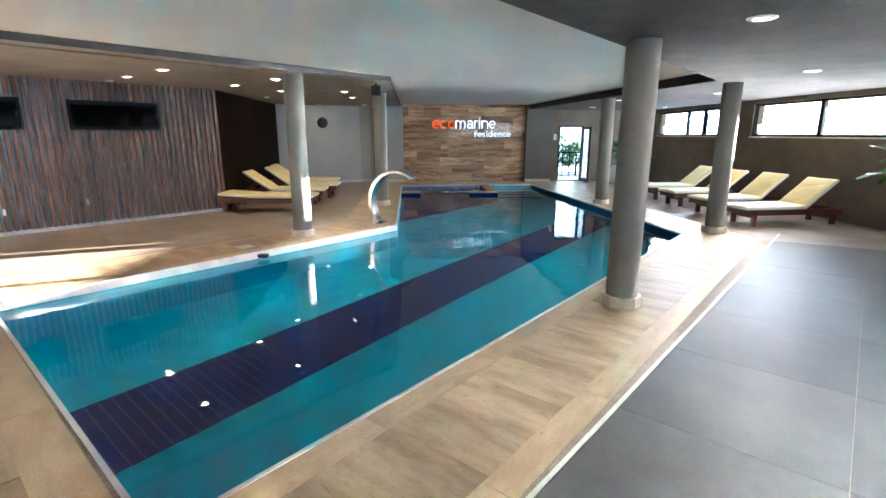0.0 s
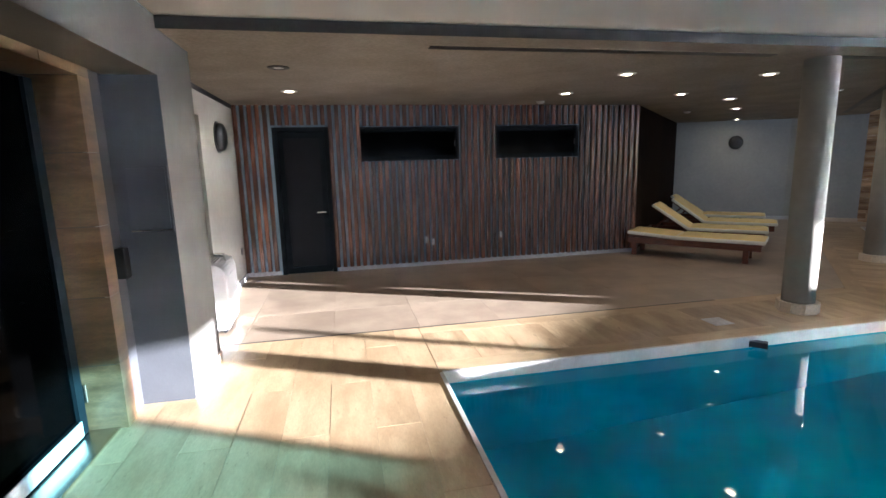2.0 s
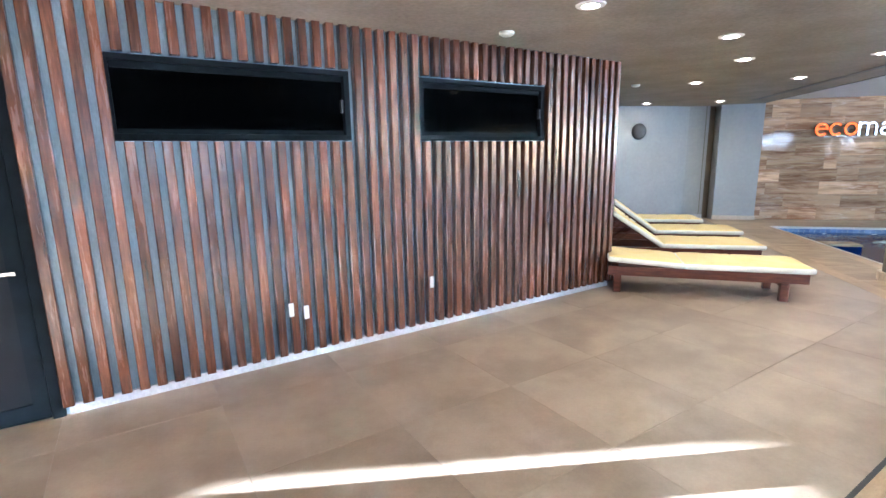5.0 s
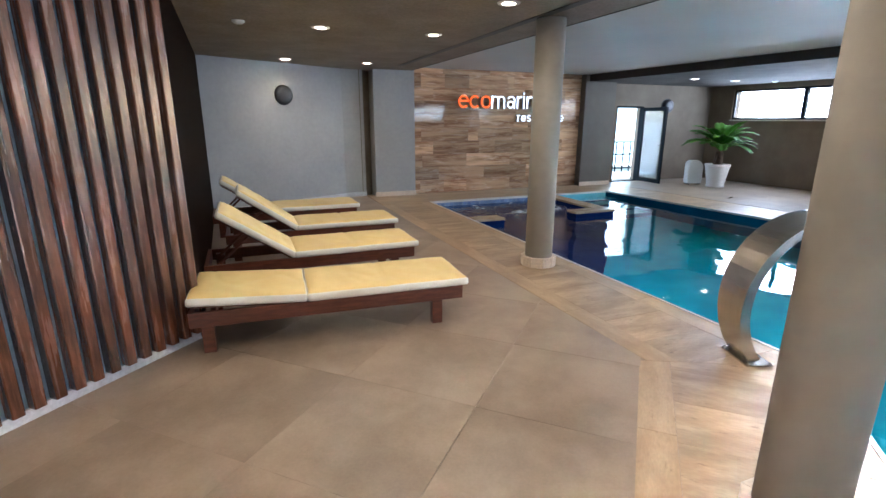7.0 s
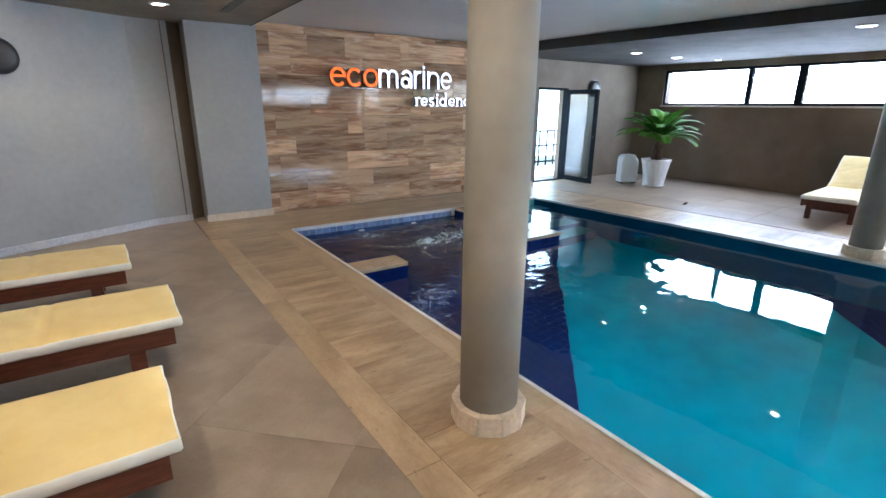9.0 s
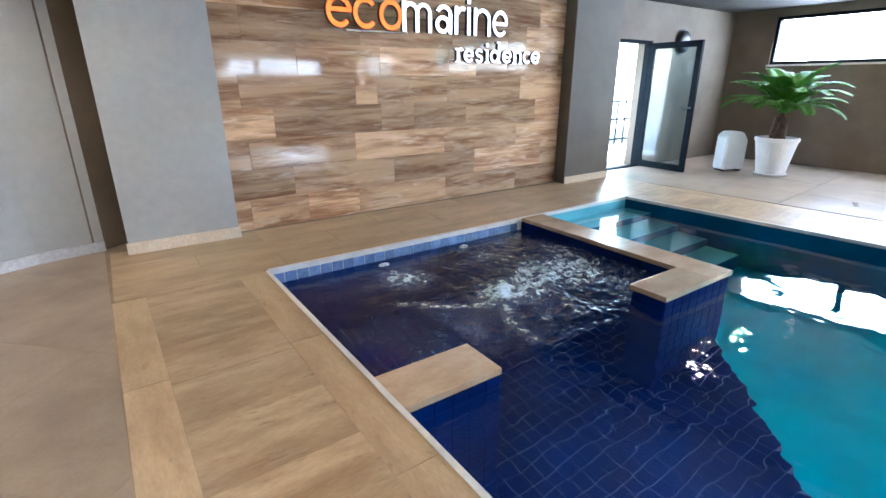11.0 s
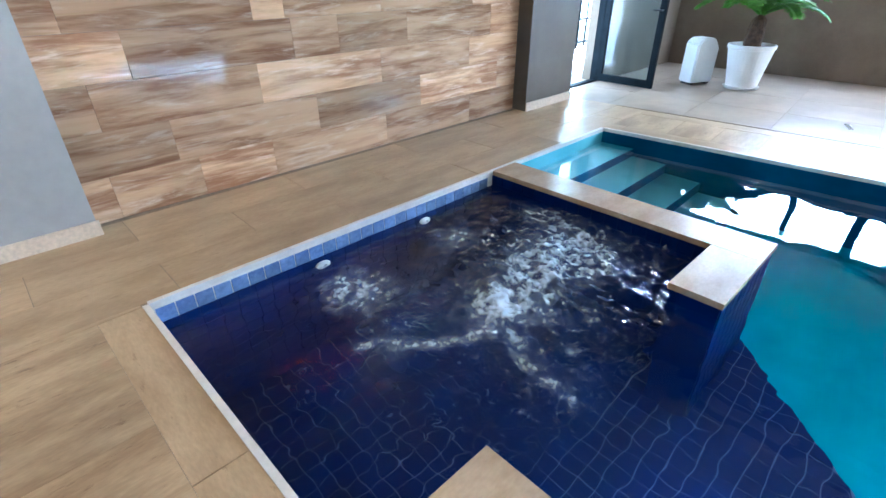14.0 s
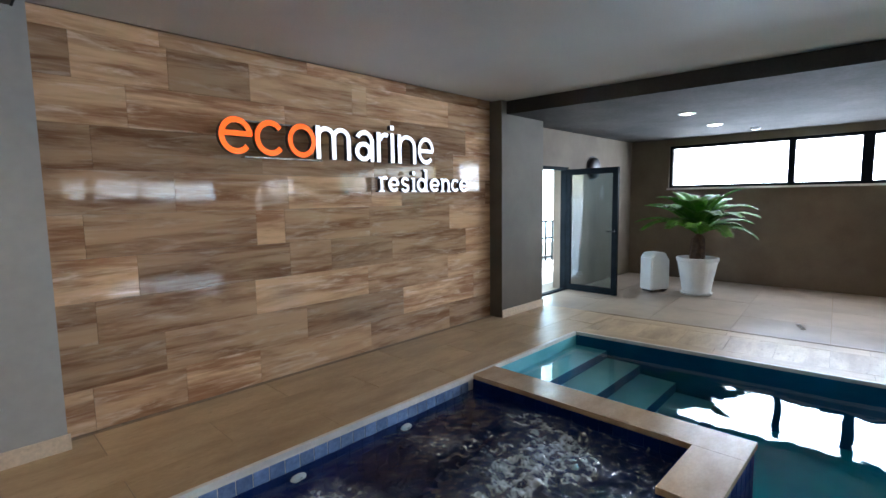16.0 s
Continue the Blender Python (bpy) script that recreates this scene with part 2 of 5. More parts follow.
def polished_plank():
    """Polished wood-veined travertine: long wavy bands, fine pale threads, a tone for each plank, a faintly uneven mirror gloss."""
    m, t, b = mat_new("polished_stone_plank")
    N, L = t.nodes, t.links
    tc, info = N.new("ShaderNodeTexCoord"), N.new("ShaderNodeObjectInfo")
    off = N.new("ShaderNodeVectorMath")
    off.operation, off.inputs[1].default_value = "MULTIPLY_ADD", (41, 17, 29)
    cx = N.new("ShaderNodeCombineXYZ")
    for i in range(3):
        L.new(info.outputs["Random"], cx.inputs[i])
    L.new(cx.outputs[0], off.inputs[0]), L.new(tc.outputs["Object"], off.inputs[2])

    def noise_at(stretch, scale, detail, warp, rough=0.6):
        mp = N.new("ShaderNodeMapping")
        mp.inputs["Scale"].default_value = stretch
        n = N.new("ShaderNodeTexNoise")
        n.inputs["Scale"].default_value, n.inputs["Detail"].default_value, n.inputs["Roughness"].default_value, n.inputs["Distortion"].default_value = scale, detail, rough, warp
        L.new(off.outputs[0], mp.inputs[0]), L.new(mp.outputs[0], n.inputs[0])
        return n.outputs[0]

    def ramp(src, a, b_, lo=0.0, hi=1.0):
        r = N.new("ShaderNodeMapRange")
        r.interpolation_type = "SMOOTHSTEP"
        r.inputs[1].default_value, r.inputs[2].default_value, r.inputs[3].default_value, r.inputs[4].default_value = a, b_, lo, hi
        L.new(src, r.inputs[0])
        return r.outputs[0]

    def mixed(fac, a, b_, kind="MIX"):
        x = N.new("ShaderNodeMix")
        x.data_type, x.blend_type = "RGBA", kind
        L.new(fac, x.inputs[0])
        for sock, c in ((x.inputs[6], a), (x.inputs[7], b_)):
            if isinstance(c, tuple):
                sock.default_value = rgb(c)
            else:
                L.new(c, sock)
        return x.outputs[2]

    bands = ramp(noise_at((0.5, 1, 4.5), 2.0, 6, 0.5), 0.36, 0.64)
    base = mixed(bands, (0.28, 0.14, 0.07), (0.62, 0.40, 0.23))
    fine = ramp(noise_at((1.1, 1, 11.0), 2.4, 6, 0.35, 0.62), 0.36, 0.68)
    base = mixed(ramp(fine, 0.0, 1.0, 0.0, 0.36), base, (0.68, 0.47, 0.29))
    pale = ramp(noise_at((0.9, 1, 6.0), 2.6, 7, 0.7, 0.66), 0.50, 0.72, 0.0, 0.75)
    base = mixed(pale, base, (0.76, 0.59, 0.43))
    tone = N.new("ShaderNodeMath")
    tone.operation = "FRACT"
    k7 = N.new("ShaderNodeMath")
    k7.operation, k7.inputs[1].default_value = "MULTIPLY", 7.31
    L.new(info.outputs["Random"], k7.inputs[0]), L.new(k7.outputs[0], tone.inputs[0])
    hsv = N.new("ShaderNodeHueSaturation")
    L.new(ramp(tone.outputs[0], 0.0, 1.0, 0.64, 1.22), hsv.inputs["Value"]), L.new(base, hsv.inputs["Color"])
    hsv.inputs["Saturation"].default_value = 1.0
    L.new(hsv.outputs[0], b.inputs["Base Color"])
    L.new(ramp(fine, 0.0, 1.0, 0.03, 0.085), b.inputs["Roughness"])
    bp = N.new("ShaderNodeBump")
    bp.inputs["Strength"].default_value, bp.inputs["Distance"].default_value = 0.03, 0.004
    L.new(noise_at((1, 1, 1.5), 7.0, 2, 0.3), bp.inputs["Height"]), L.new(bp.outputs[0], b.inputs["Normal"])
    b.inputs["Specular IOR Level"].default_value = 0.3
    return m


M_CLAD = polished_plank()

# water: clear, gently rippled
M_WATER = glass("pool_water", (0.90, 0.985, 1.0), 0.0, 1.33)
_t = M_WATER.node_tree
_n = _t.nodes.new("ShaderNodeTexNoise")
_c = _t.nodes.new("ShaderNodeTexCoord")
_b = _t.nodes.new("ShaderNodeBump")
_n.inputs["Scale"].default_value, _n.inputs["Detail"].default_value = 1.6, 3
_b.inputs["Strength"].default_value, _b.inputs["Distance"].default_value = 0.2, 0.03
_t.links.new(_c.outputs["Object"], _n.inputs[0]), _t.links.new(_n.outputs[0], _b.inputs["Height"])
_t.links.new(_b.outputs[0], _t.nodes["Principled BSDF"].inputs["Normal"])
_d = _t.nodes.new("ShaderNodeVectorMath")
_d.operation, _d.inputs[1].default_value = "DISTANCE", (5.1, 2.7, -0.11)
_r = _t.nodes.new("ShaderNodeMapRange")
_r.inputs[1].default_value, _r.inputs[2].default_value, _r.inputs[3].default_value, _r.inputs[4].default_value = 0.5, 2.3, 0.6, 0.17
_f = _t.nodes.new("ShaderNodeMapRange")
_f.inputs[1].default_value, _f.inputs[2].default_value, _f.inputs[3].default_value, _f.inputs[4].default_value = 0.5, 2.3, 0.8, 0.4
_t.links.new(_c.outputs["Object"], _d.inputs[0]), _t.links.new(_d.outputs["Value"], _r.inputs[0])
_t.links.new(_d.outputs["Value"], _f.inputs[0]), _t.links.new(_f.outputs[0], _n.inputs["Roughness"])
_t.links.new(_r.outputs[0], _b.inputs["Strength"])
M_SLAT.node_tree.nodes["Principled BSDF"].inputs["Coat Weight"].default_value = 0.25
M_SLAT.node_tree.nodes["Principled BSDF"].inputs["Coat Roughness"].default_value = 0.22
M_SLAT.node_tree.nodes["Principled BSDF"].inputs["Coat IOR"].default_value = 1.7

# ---- mesh helpers ----
TH = radians(45.9)
AX = Vector((math.cos(TH), math.sin(TH), 0))       # along the slatted wall
NX = Vector((-math.sin(TH), math.cos(TH), 0))      # towards the slatted wall
P_NL = Vector((-0.05, -6.30, 0))                   # pool corner by the near deck


def ab(s, d, z=0.0):
    """A place s metres along the slatted wall's direction and d metres towards it, from the near pool corner."""
    return P_NL + AX * s + NX * d + Vector((0, 0, z))


def done(name, bm, material, smooth=False):
    bmesh.ops.recalc_face_normals(bm, faces=bm.faces)
    if name in ("water", "spa_water") and sum(f.normal.z for f in bm.faces) < 0:
        bmesh.ops.reverse_faces(bm, faces=bm.faces)
    me = bpy.data.meshes.new(name)
    bm.to_mesh(me)
    bm.free()
    for m in material if isinstance(material, (list, tuple)) else (material,):
        me.materials.append(m)
    if smooth:
        for p in me.polygons:
            p.use_smooth = True
    return me


def solid(name, bm, material, label="", category="", group="", kind="", smooth=False):
    return tagged(new(name, done(name, bm, material, smooth)), label, category, group, kind)


def part(name, bm, material, parent, label="", smooth=False):
    ob = new(name, done(name, bm, material, smooth))
    ob.parent = parent
    if label:
        ob["label"] = label
    return ob


def empty(name, m, label, category, group=""):
    e = new(name)
    e.matrix_world = m
    return tagged(e, label, category, group)


def box(bm, lo, hi, m=None, bevel=0.0):
    lo, hi = Vector(lo), Vector(hi)
    mm = Matrix.Translation((lo + hi) / 2) @ Matrix.Diagonal((*(hi - lo), 1))
    r = bmesh.ops.create_cube(bm, size=1, matrix=(m @ mm) if m is not None else mm)
    if bevel > 0:
        es = list({e for v in r["verts"] for e in v.link_edges})
        bmesh.ops.bevel(bm, geom=es, offset=bevel, segments=2, affect="EDGES", profile=0.7)
    return bm


def boxed(lo, hi, m=None, bevel=0.0):
    return box(bmesh.new(), lo, hi, m, bevel)


def prism(bm, pts, z0, z1):
    lo = [bm.verts.new((p[0], p[1], z0)) for p in pts]
    hi = [bm.verts.new((p[0], p[1], z1)) for p in pts]
    n = len(pts)
    bm.faces.new(lo[::-1]), bm.faces.new(hi)
    for i in range(n):
        bm.faces.new((lo[i], lo[(i + 1) % n], hi[(i + 1) % n], hi[i]))
    return bm


def lathe(bm, profile, seg=24, m=None):
    rings = []
    for r, z in profile:
        rings.append([bm.verts.new((r * math.cos(2 * math.pi * i / seg), r * math.sin(2 * math.pi * i / seg), z)) for i in range(seg)])
    for a, b in zip(rings, rings[1:]):
        for i in range(seg):
            bm.faces.new((a[i], a[(i + 1) % seg], b[(i + 1) % seg], b[i]))
    if profile[0][0] > 1e-4:
        bm.faces.new(rings[0][::-1])
    if profile[-1][0] > 1e-4:
        bm.faces.new(rings[-1])
    if m is not None:
        bmesh.ops.transform(bm, matrix=m, verts=bm.verts)
    return bm


def tube(bm, pts, r, seg=8):
    pts = [Vector(p) for p in pts]
    rings = []
    for i, p in enumerate(pts):
        d = (pts[min(i + 1, len(pts) - 1)] - pts[max(i - 1, 0)]).normalized()
        u = d.orthogonal().normalized()
        v = d.cross(u)
        rr = r[i] if isinstance(r, (list, tuple)) else r
        rings.append([bm.verts.new(p + (u * math.cos(2 * math.pi * k / seg) + v * math.sin(2 * math.pi * k / seg)) * rr) for k in range(seg)])
    for a, b in zip(rings, rings[1:]):
        for k in range(seg):
            bm.faces.new((a[k], a[(k + 1) % seg], b[(k + 1) % seg], b[k]))
    bm.faces.new(rings[0][::-1]), bm.faces.new(rings[-1])
    return bm


def clip(poly, planes):
    """The part of a convex polygon on the inner side of lines (point, inward normal)."""
    for q, n in planes:
        out = []
        for i, p in enumerate(poly):
            o = poly[(i + 1) % len(poly)]
            dp, do = (p - q).dot(n), (o - q).dot(n)
            if dp >= 0:
                out.append(p)
            if (dp >= 0) != (do >= 0):
                out.append(p + (o - p) * (dp / (dp - do)))
        poly = out
        if len(poly) < 3:
            return []
    return poly


def area(poly):
    return abs(sum(a.x * b.y - b.x * a.y for a, b in zip(poly, poly[1:] + poly[:1]))) / 2


def shrink(poly, d):
    c = sum(poly, Vector()) / len(poly)
    return [p + (c - p).normalized() * min(d, (c - p).length * 0.2) for p in poly]


def wall(name, p0, p1, z0, z1, thick, material, holes=(), label="", category="wall"):
    """An upright wall; its inner face runs from p0 to p1 with the room on the left, the thickness lies to the right. holes: (s0, s1, z0, z1)."""
    p0, p1 = Vector((p0[0], p0[1], 0)), Vector((p1[0], p1[1], 0))
    d = (p1 - p0).normalized()
    m = Matrix.Translation(p0) @ Matrix(((d.x, d.y, 0, 0), (d.y, -d.x, 0, 0), (0, 0, 1, 0), (0, 0, 0, 1)))
    ln = (p1 - p0).length
    bm = bmesh.new()
    ss = sorted({0.0, ln, *[h[0] for h in holes], *[h[1] for h in holes]})
    for a, b in zip(ss, ss[1:]):
        cuts = sorted((h[2], h[3]) for h in holes if h[0] <= a + 1e-6 and h[1] >= b - 1e-6)
        z = z0
        for c0, c1 in cuts:
            if c0 > z + 1e-4:
                box(bm, (a, 0, z), (b, thick, c0), m)
            z = c1
        if z < z1 - 1e-4:
            box(bm, (a, 0, z), (b, thick, z1), m)
    bmesh.ops.remove_doubles(bm, verts=bm.verts, dist=1e-5)
    ob = solid(name, bm, material, label, category, kind="structure")
    return ob, m


# ---- pool outline ----
P_NR = ab(0.03, -4.55)
P_E = Vector((9.15, -3.10, 0))
P_F = Vector((8.42, 5.43, 0))
P_SA = Vector((3.91, 5.43, 0))
P_C2 = Vector((4.02, -2.08, 0))
POOL = [P_NL, P_NR, P_E, P_F, P_SA, P_C2]


def sheet_with_hole(name, outer, inner, z, thick):
    bm = bmesh.new()
    loops = []
    for pts in (outer, inner):
        vs = [bm.verts.new((p[0], p[1], z)) for p in pts]
        loops += [bm.edges.new((vs[i], vs[(i + 1) % len(vs)])) for i in range(len(vs))]
    r = bmesh.ops.triangle_fill(bm, use_beauty=True, use_dissolve=False, edges=loops)
    top = list(bm.faces)
    ex = bmesh.ops.extrude_face_region(bm, geom=top)
    for v in [g for g in ex["geom"] if isinstance(g, bmesh.types.BMVert)]:
        v.co.z -= thick
    return bm


OUT = [(-6.5, -5.5), (-3.5, -3.2), (-0.6, 0.4), (-0.9, 7.4), (14.0, 7.4), (14.0, -14.2), (3.2, -14.2), (-4.6, -8.9)]
def offset_poly(poly, d):
    out = []
    n = len(poly)
    for i in range(n):
        p, c, q = poly[i - 1], poly[i], poly[(i + 1) % n]
        d0, d1 = (c - p).normalized(), (q - c).normalized()
        n0, n1 = Vector((d0.y, -d0.x, 0)), Vector((d1.y, -d1.x, 0))
        k = (n0 + n1).normalized()
        out.append(c + k * d / max(0.3, k.dot(n0)))
    return out


solid("floor", sheet_with_hole("floor", OUT, offset_poly(POOL, 0.02), -0.004, 0.2), M_GROUT, "grout bed under the stone and porcelain floor tiles", "floor", kind="structure")
FLOOR = bpy.data.objects["floor"]

# ---- walls ----
wall_slat, m_slat = wall("wall_slatted", (0, 0), (-AX.x * 6.85, -AX.y * 6.85), 0, 2.9, 0.25, M_SLATB,
                         [(5.44, 6.30, 0.0, 2.33), (3.33, 4.98, 1.78, 2.33), (1.17, 2.68, 1.78, 2.33)],
                         "pale panelled wall clad with dark vertical wooden slats")
A_L = -AX * 6.85
S_DIR = -NX                                        # from the slatted wall towards the near glass doors
wall("wall_west", A_L, A_L + S_DIR * 3.15, 0, 2.9, 0.3, M_WALLB, [(1.88, 3.06, 0.0, 2.33)], "beige plastered wall with a dark doorway")
K1 = Vector((-1.40, -7.64, 0))
K2 = Vector((-1.97, -7.09, 0))
bm = bmesh.new()
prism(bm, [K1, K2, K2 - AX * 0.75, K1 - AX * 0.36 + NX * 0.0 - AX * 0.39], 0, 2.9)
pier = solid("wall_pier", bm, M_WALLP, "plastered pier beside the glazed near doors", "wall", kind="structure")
K0 = K1 - AX * 0.36
bm = prism(bmesh.new(), [K1 - AX * 0.002 + S_DIR * 0.004, K0 + S_DIR * 0.004, K0 + S_DIR * 0.001, K1 - AX * 0.002 + S_DIR * 0.001], 0, 2.9)
solid("pier_facing", bm, M_DARKG, "charcoal painted face of the pier", "wall", kind="structure")
wall("wall_doors", K0, K0 + S_DIR * 8.2, 0, 2.9, 0.3, M_DARKG, [(0.34, 2.6, 0.0, 2.28)], "charcoal wall with a wide stone-framed glazed doorway")
SW0 = K0 + S_DIR * 8.2
wall_south, m_south = wall("wall_south", SW0, (13.06, SW0.y), 0, 2.9, 0.3, M_WALL, [(6.9 - SW0.x, 12.7 - SW0.x, 1.70, 2.47)], "plastered wall with a high window band behind the near deck")
# right wall, with its band of high windows
wall_east, m_east = wall("wall_east", (13.06, -13.6), (13.06, 6.8), 0, 2.9, 0.28, M_WALLD,
                         [(13.6 - 3.86, 13.6 + 1.07, 1.68, 2.47), (13.6 + 1.75, 13.6 + 6.08, 1.68, 2.45), (13.6 - 9.0, 13.6 - 6.2, 1.68, 2.47)],
                         "taupe plastered wall with a band of high windows")
wall("wall_north", (13.06, 6.8), (9.2, 6.8), 0, 2.9, 0.28, M_WALLD, [(13.06 - 10.63, 13.06 - 9.70, 0.0, 2.02)], "taupe plastered wall with an open glazed door")
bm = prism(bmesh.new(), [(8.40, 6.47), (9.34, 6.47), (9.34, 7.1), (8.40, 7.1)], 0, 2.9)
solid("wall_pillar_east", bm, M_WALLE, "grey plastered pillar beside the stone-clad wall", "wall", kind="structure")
wall("wall_sign", (8.40, 6.68), (3.93, 6.68), 0, 2.9, 0.4, M_GROUT, (), "backing wall of the stone plank cladding")
bm = prism(bmesh.new(), [(3.03, 6.49), (3.93, 6.49), (3.93, 7.1), (3.03, 7.1)], 0, 2.9)
solid("wall_pillar_west", bm, M_WALL, "grey plastered pillar beside the stone-clad wall", "wall", kind="structure")
wall("wall_recess", (3.05, 6.92), (2.78, 6.72), 0, 2.9, 0.3, M_WALLD, (), "shaded return beside the pillar")
wall("wall_lounge", (2.40, 6.66), (-0.25, 5.33), 0, 2.9, 0.3, M_WALL, (), "grey plastered wall behind the loungers")
wall("wall_lounge_end", (2.86, 6.74), (2.395, 6.657), 0, 2.9, 0.3, M_WALL, (), "short grey plastered wall beside the recess")
wall("wall_wood", (-0.2, 5.4), (0, 0), 0, 2.9, 0.2, M_DWOOD, (), "wall clad with dark stained boards")

# ---- ceilings ----


C_SW, C_SE = Vector((3.86, 6.62, 0)), Vector((8.50, 6.62, 0))
near_l = ab(-2.72, 0.12)
MID = [near_l, ab(-6.5, 0.12), ab(-6.5, -4.85), P_E + Vector((0.12, -0.28, 0)), C_SE, C_SW, P_C2 + Vector((-0.07, 0.02, 0))]
solid("ceiling_pool", prism(bmesh.new(), MID, Z_MID, Z_MID + 0.1), M_CEILW, "smooth white raised ceiling above the pool", "ceiling", kind="structure")
left_c = [ab(-6.6, 0.12), near_l, P_C2 + Vector((-0.07, 0.02, 0)), C_SW, (3.86, 7.4), (-0.9, 7.4), (-0.6, 0.4), (-3.5, -3.2), (-6.5, -5.5), (-4.6, -8.9)]
solid("ceiling_west", prism(bmesh.new(), left_c, Z_LEFT, Z_LEFT + 0.3), M_CEILG, "textured beige plaster ceiling over the lounge deck", "ceiling", kind="structure")
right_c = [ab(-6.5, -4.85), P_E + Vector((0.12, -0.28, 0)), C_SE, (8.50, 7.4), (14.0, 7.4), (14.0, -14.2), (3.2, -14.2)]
solid("ceiling_east", prism(bmesh.new(), right_c, Z_RIGHT, Z_RIGHT + 0.3), M_CEILD, "textured plaster ceiling over the east deck, shade put into its grey", "ceiling", kind="structure")
solid("ceiling_slab", boxed((-7, -15, 2.96), (14.5, 8, 3.2)), M_CEILG, "concrete slab above the ceilings", "ceiling", kind="structure")


def strip(name, a, b, z0, z1, t, material, label, side=1):
    a, b = Vector((a[0], a[1], 0)), Vector((b[0], b[1], 0))
    d = (b - a).normalized()
    n = Vector((-d.y, d.x, 0)) * t * side
    return solid(name, prism(bmesh.new(), [a, b, b + n, a + n], z0, z1), material, label, "trim", kind="structure")


for a, b, z in ((near_l, MID[6], Z_LEFT), (MID[6], C_SW, Z_LEFT), (MID[2], MID[3], Z_RIGHT), (MID[3], C_SE, Z_RIGHT)):
    strip("trim", a, b, z - 0.004, Z_MID - 0.002, 0.012, M_BEAM, "dark painted step between the two ceilings", -1 if z == Z_LEFT else 1)
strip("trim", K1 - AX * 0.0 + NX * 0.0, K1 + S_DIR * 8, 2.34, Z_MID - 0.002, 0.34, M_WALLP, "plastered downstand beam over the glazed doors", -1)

# ---- pool basin, water ----
ZW, ZF = -0.11, -1.36
ob = solid("pool_floor", prism(bmesh.new(), offset_poly(POOL, 0.1), ZF - 0.15, ZF), M_TURQ, "turquoise tiled pool floor under clear water", "pool", kind="structure")
for i in range(len(POOL)):
    a, b = POOL[i], POOL[(i + 1) % len(POOL)]
    if i == 3:
        strip("pool_wall", (6.76, 5.43), b, ZF, -0.038, 0.1, M_NAVY, "navy tiled pool side", -1)
        b = Vector((6.76, 5.43, 0))
    strip("pool_wall", a, b, ZF, -0.101 if i in (0, 5) else -0.038 if i in (3, 4) else -0.029, 0.1, M_SIDE if i in (1, 2) else M_TURQ, "blue tiled pool side", -1)
SPA_Y = 3.50
wpoly = [P_NL, P_NR, P_E, P_F, Vector((6.75, 5.43, 0)), Vector((6.75, SPA_Y, 0)), Vector((3.90, SPA_Y, 0)), P_C2]
bm = bmesh.new()
bm.faces.new([bm.verts.new((p.x, p.y, ZW)) for p in wpoly])
bmesh.ops.triangulate(bm, faces=bm.faces)
water = solid("water", bm, M_WATER, "clear calm turquoise pool water", "water", kind="structure")
water.visible_shadow = False

# bubbling whirlpool water
JETS = [(6.10, 4.35, 0.60, 1.0), (4.85, 4.92, 0.28, 0.35), (5.70, 4.92, 0.25, 0.3), (5.05, 3.80, 0.40, 0.5), (6.20, 3.95, 0.45, 0.9), (5.55, 4.25, 0.40, 0.7)]
PLUMES = [(4.83, 4.95, 0.19, 1.0), (5.70, 4.94, 0.14, 0.6), (6.17, 4.33, 0.30, 1.2), (5.72, 4.33, 0.24, 1.1), (6.40, 4.72, 0.18, 0.8), (5.35, 4.18, 0.2, 0.9)]
STREAK = [(4.58, 4.55), (4.66, 4.48), (4.85, 4.29), (5.06, 4.11), (5.20, 4.14), (5.40, 4.22)]
STREAK2 = [(5.45, 4.30), (5.24, 4.05), (5.14, 3.93), (5.05, 3.76), (5.02, 3.62)]


def near_line(x, y, line):
    best = 9.0
    for (x0, y0), (x1, y1) in zip(line, line[1:]):
        dx, dy = x1 - x0, y1 - y0
        q = max(0, min(1, ((x - x0) * dx + (y - y0) * dy) / (dx * dx + dy * dy)))
        best = min(best, math.hypot(x - x0 - q * dx, y - y0 - q * dy))
    return best


def stir(x, y):
    return min(1.0, sum(k * math.exp(-((x - a) ** 2 + (y - b) ** 2) / (r * r)) for a, b, r, k in JETS))


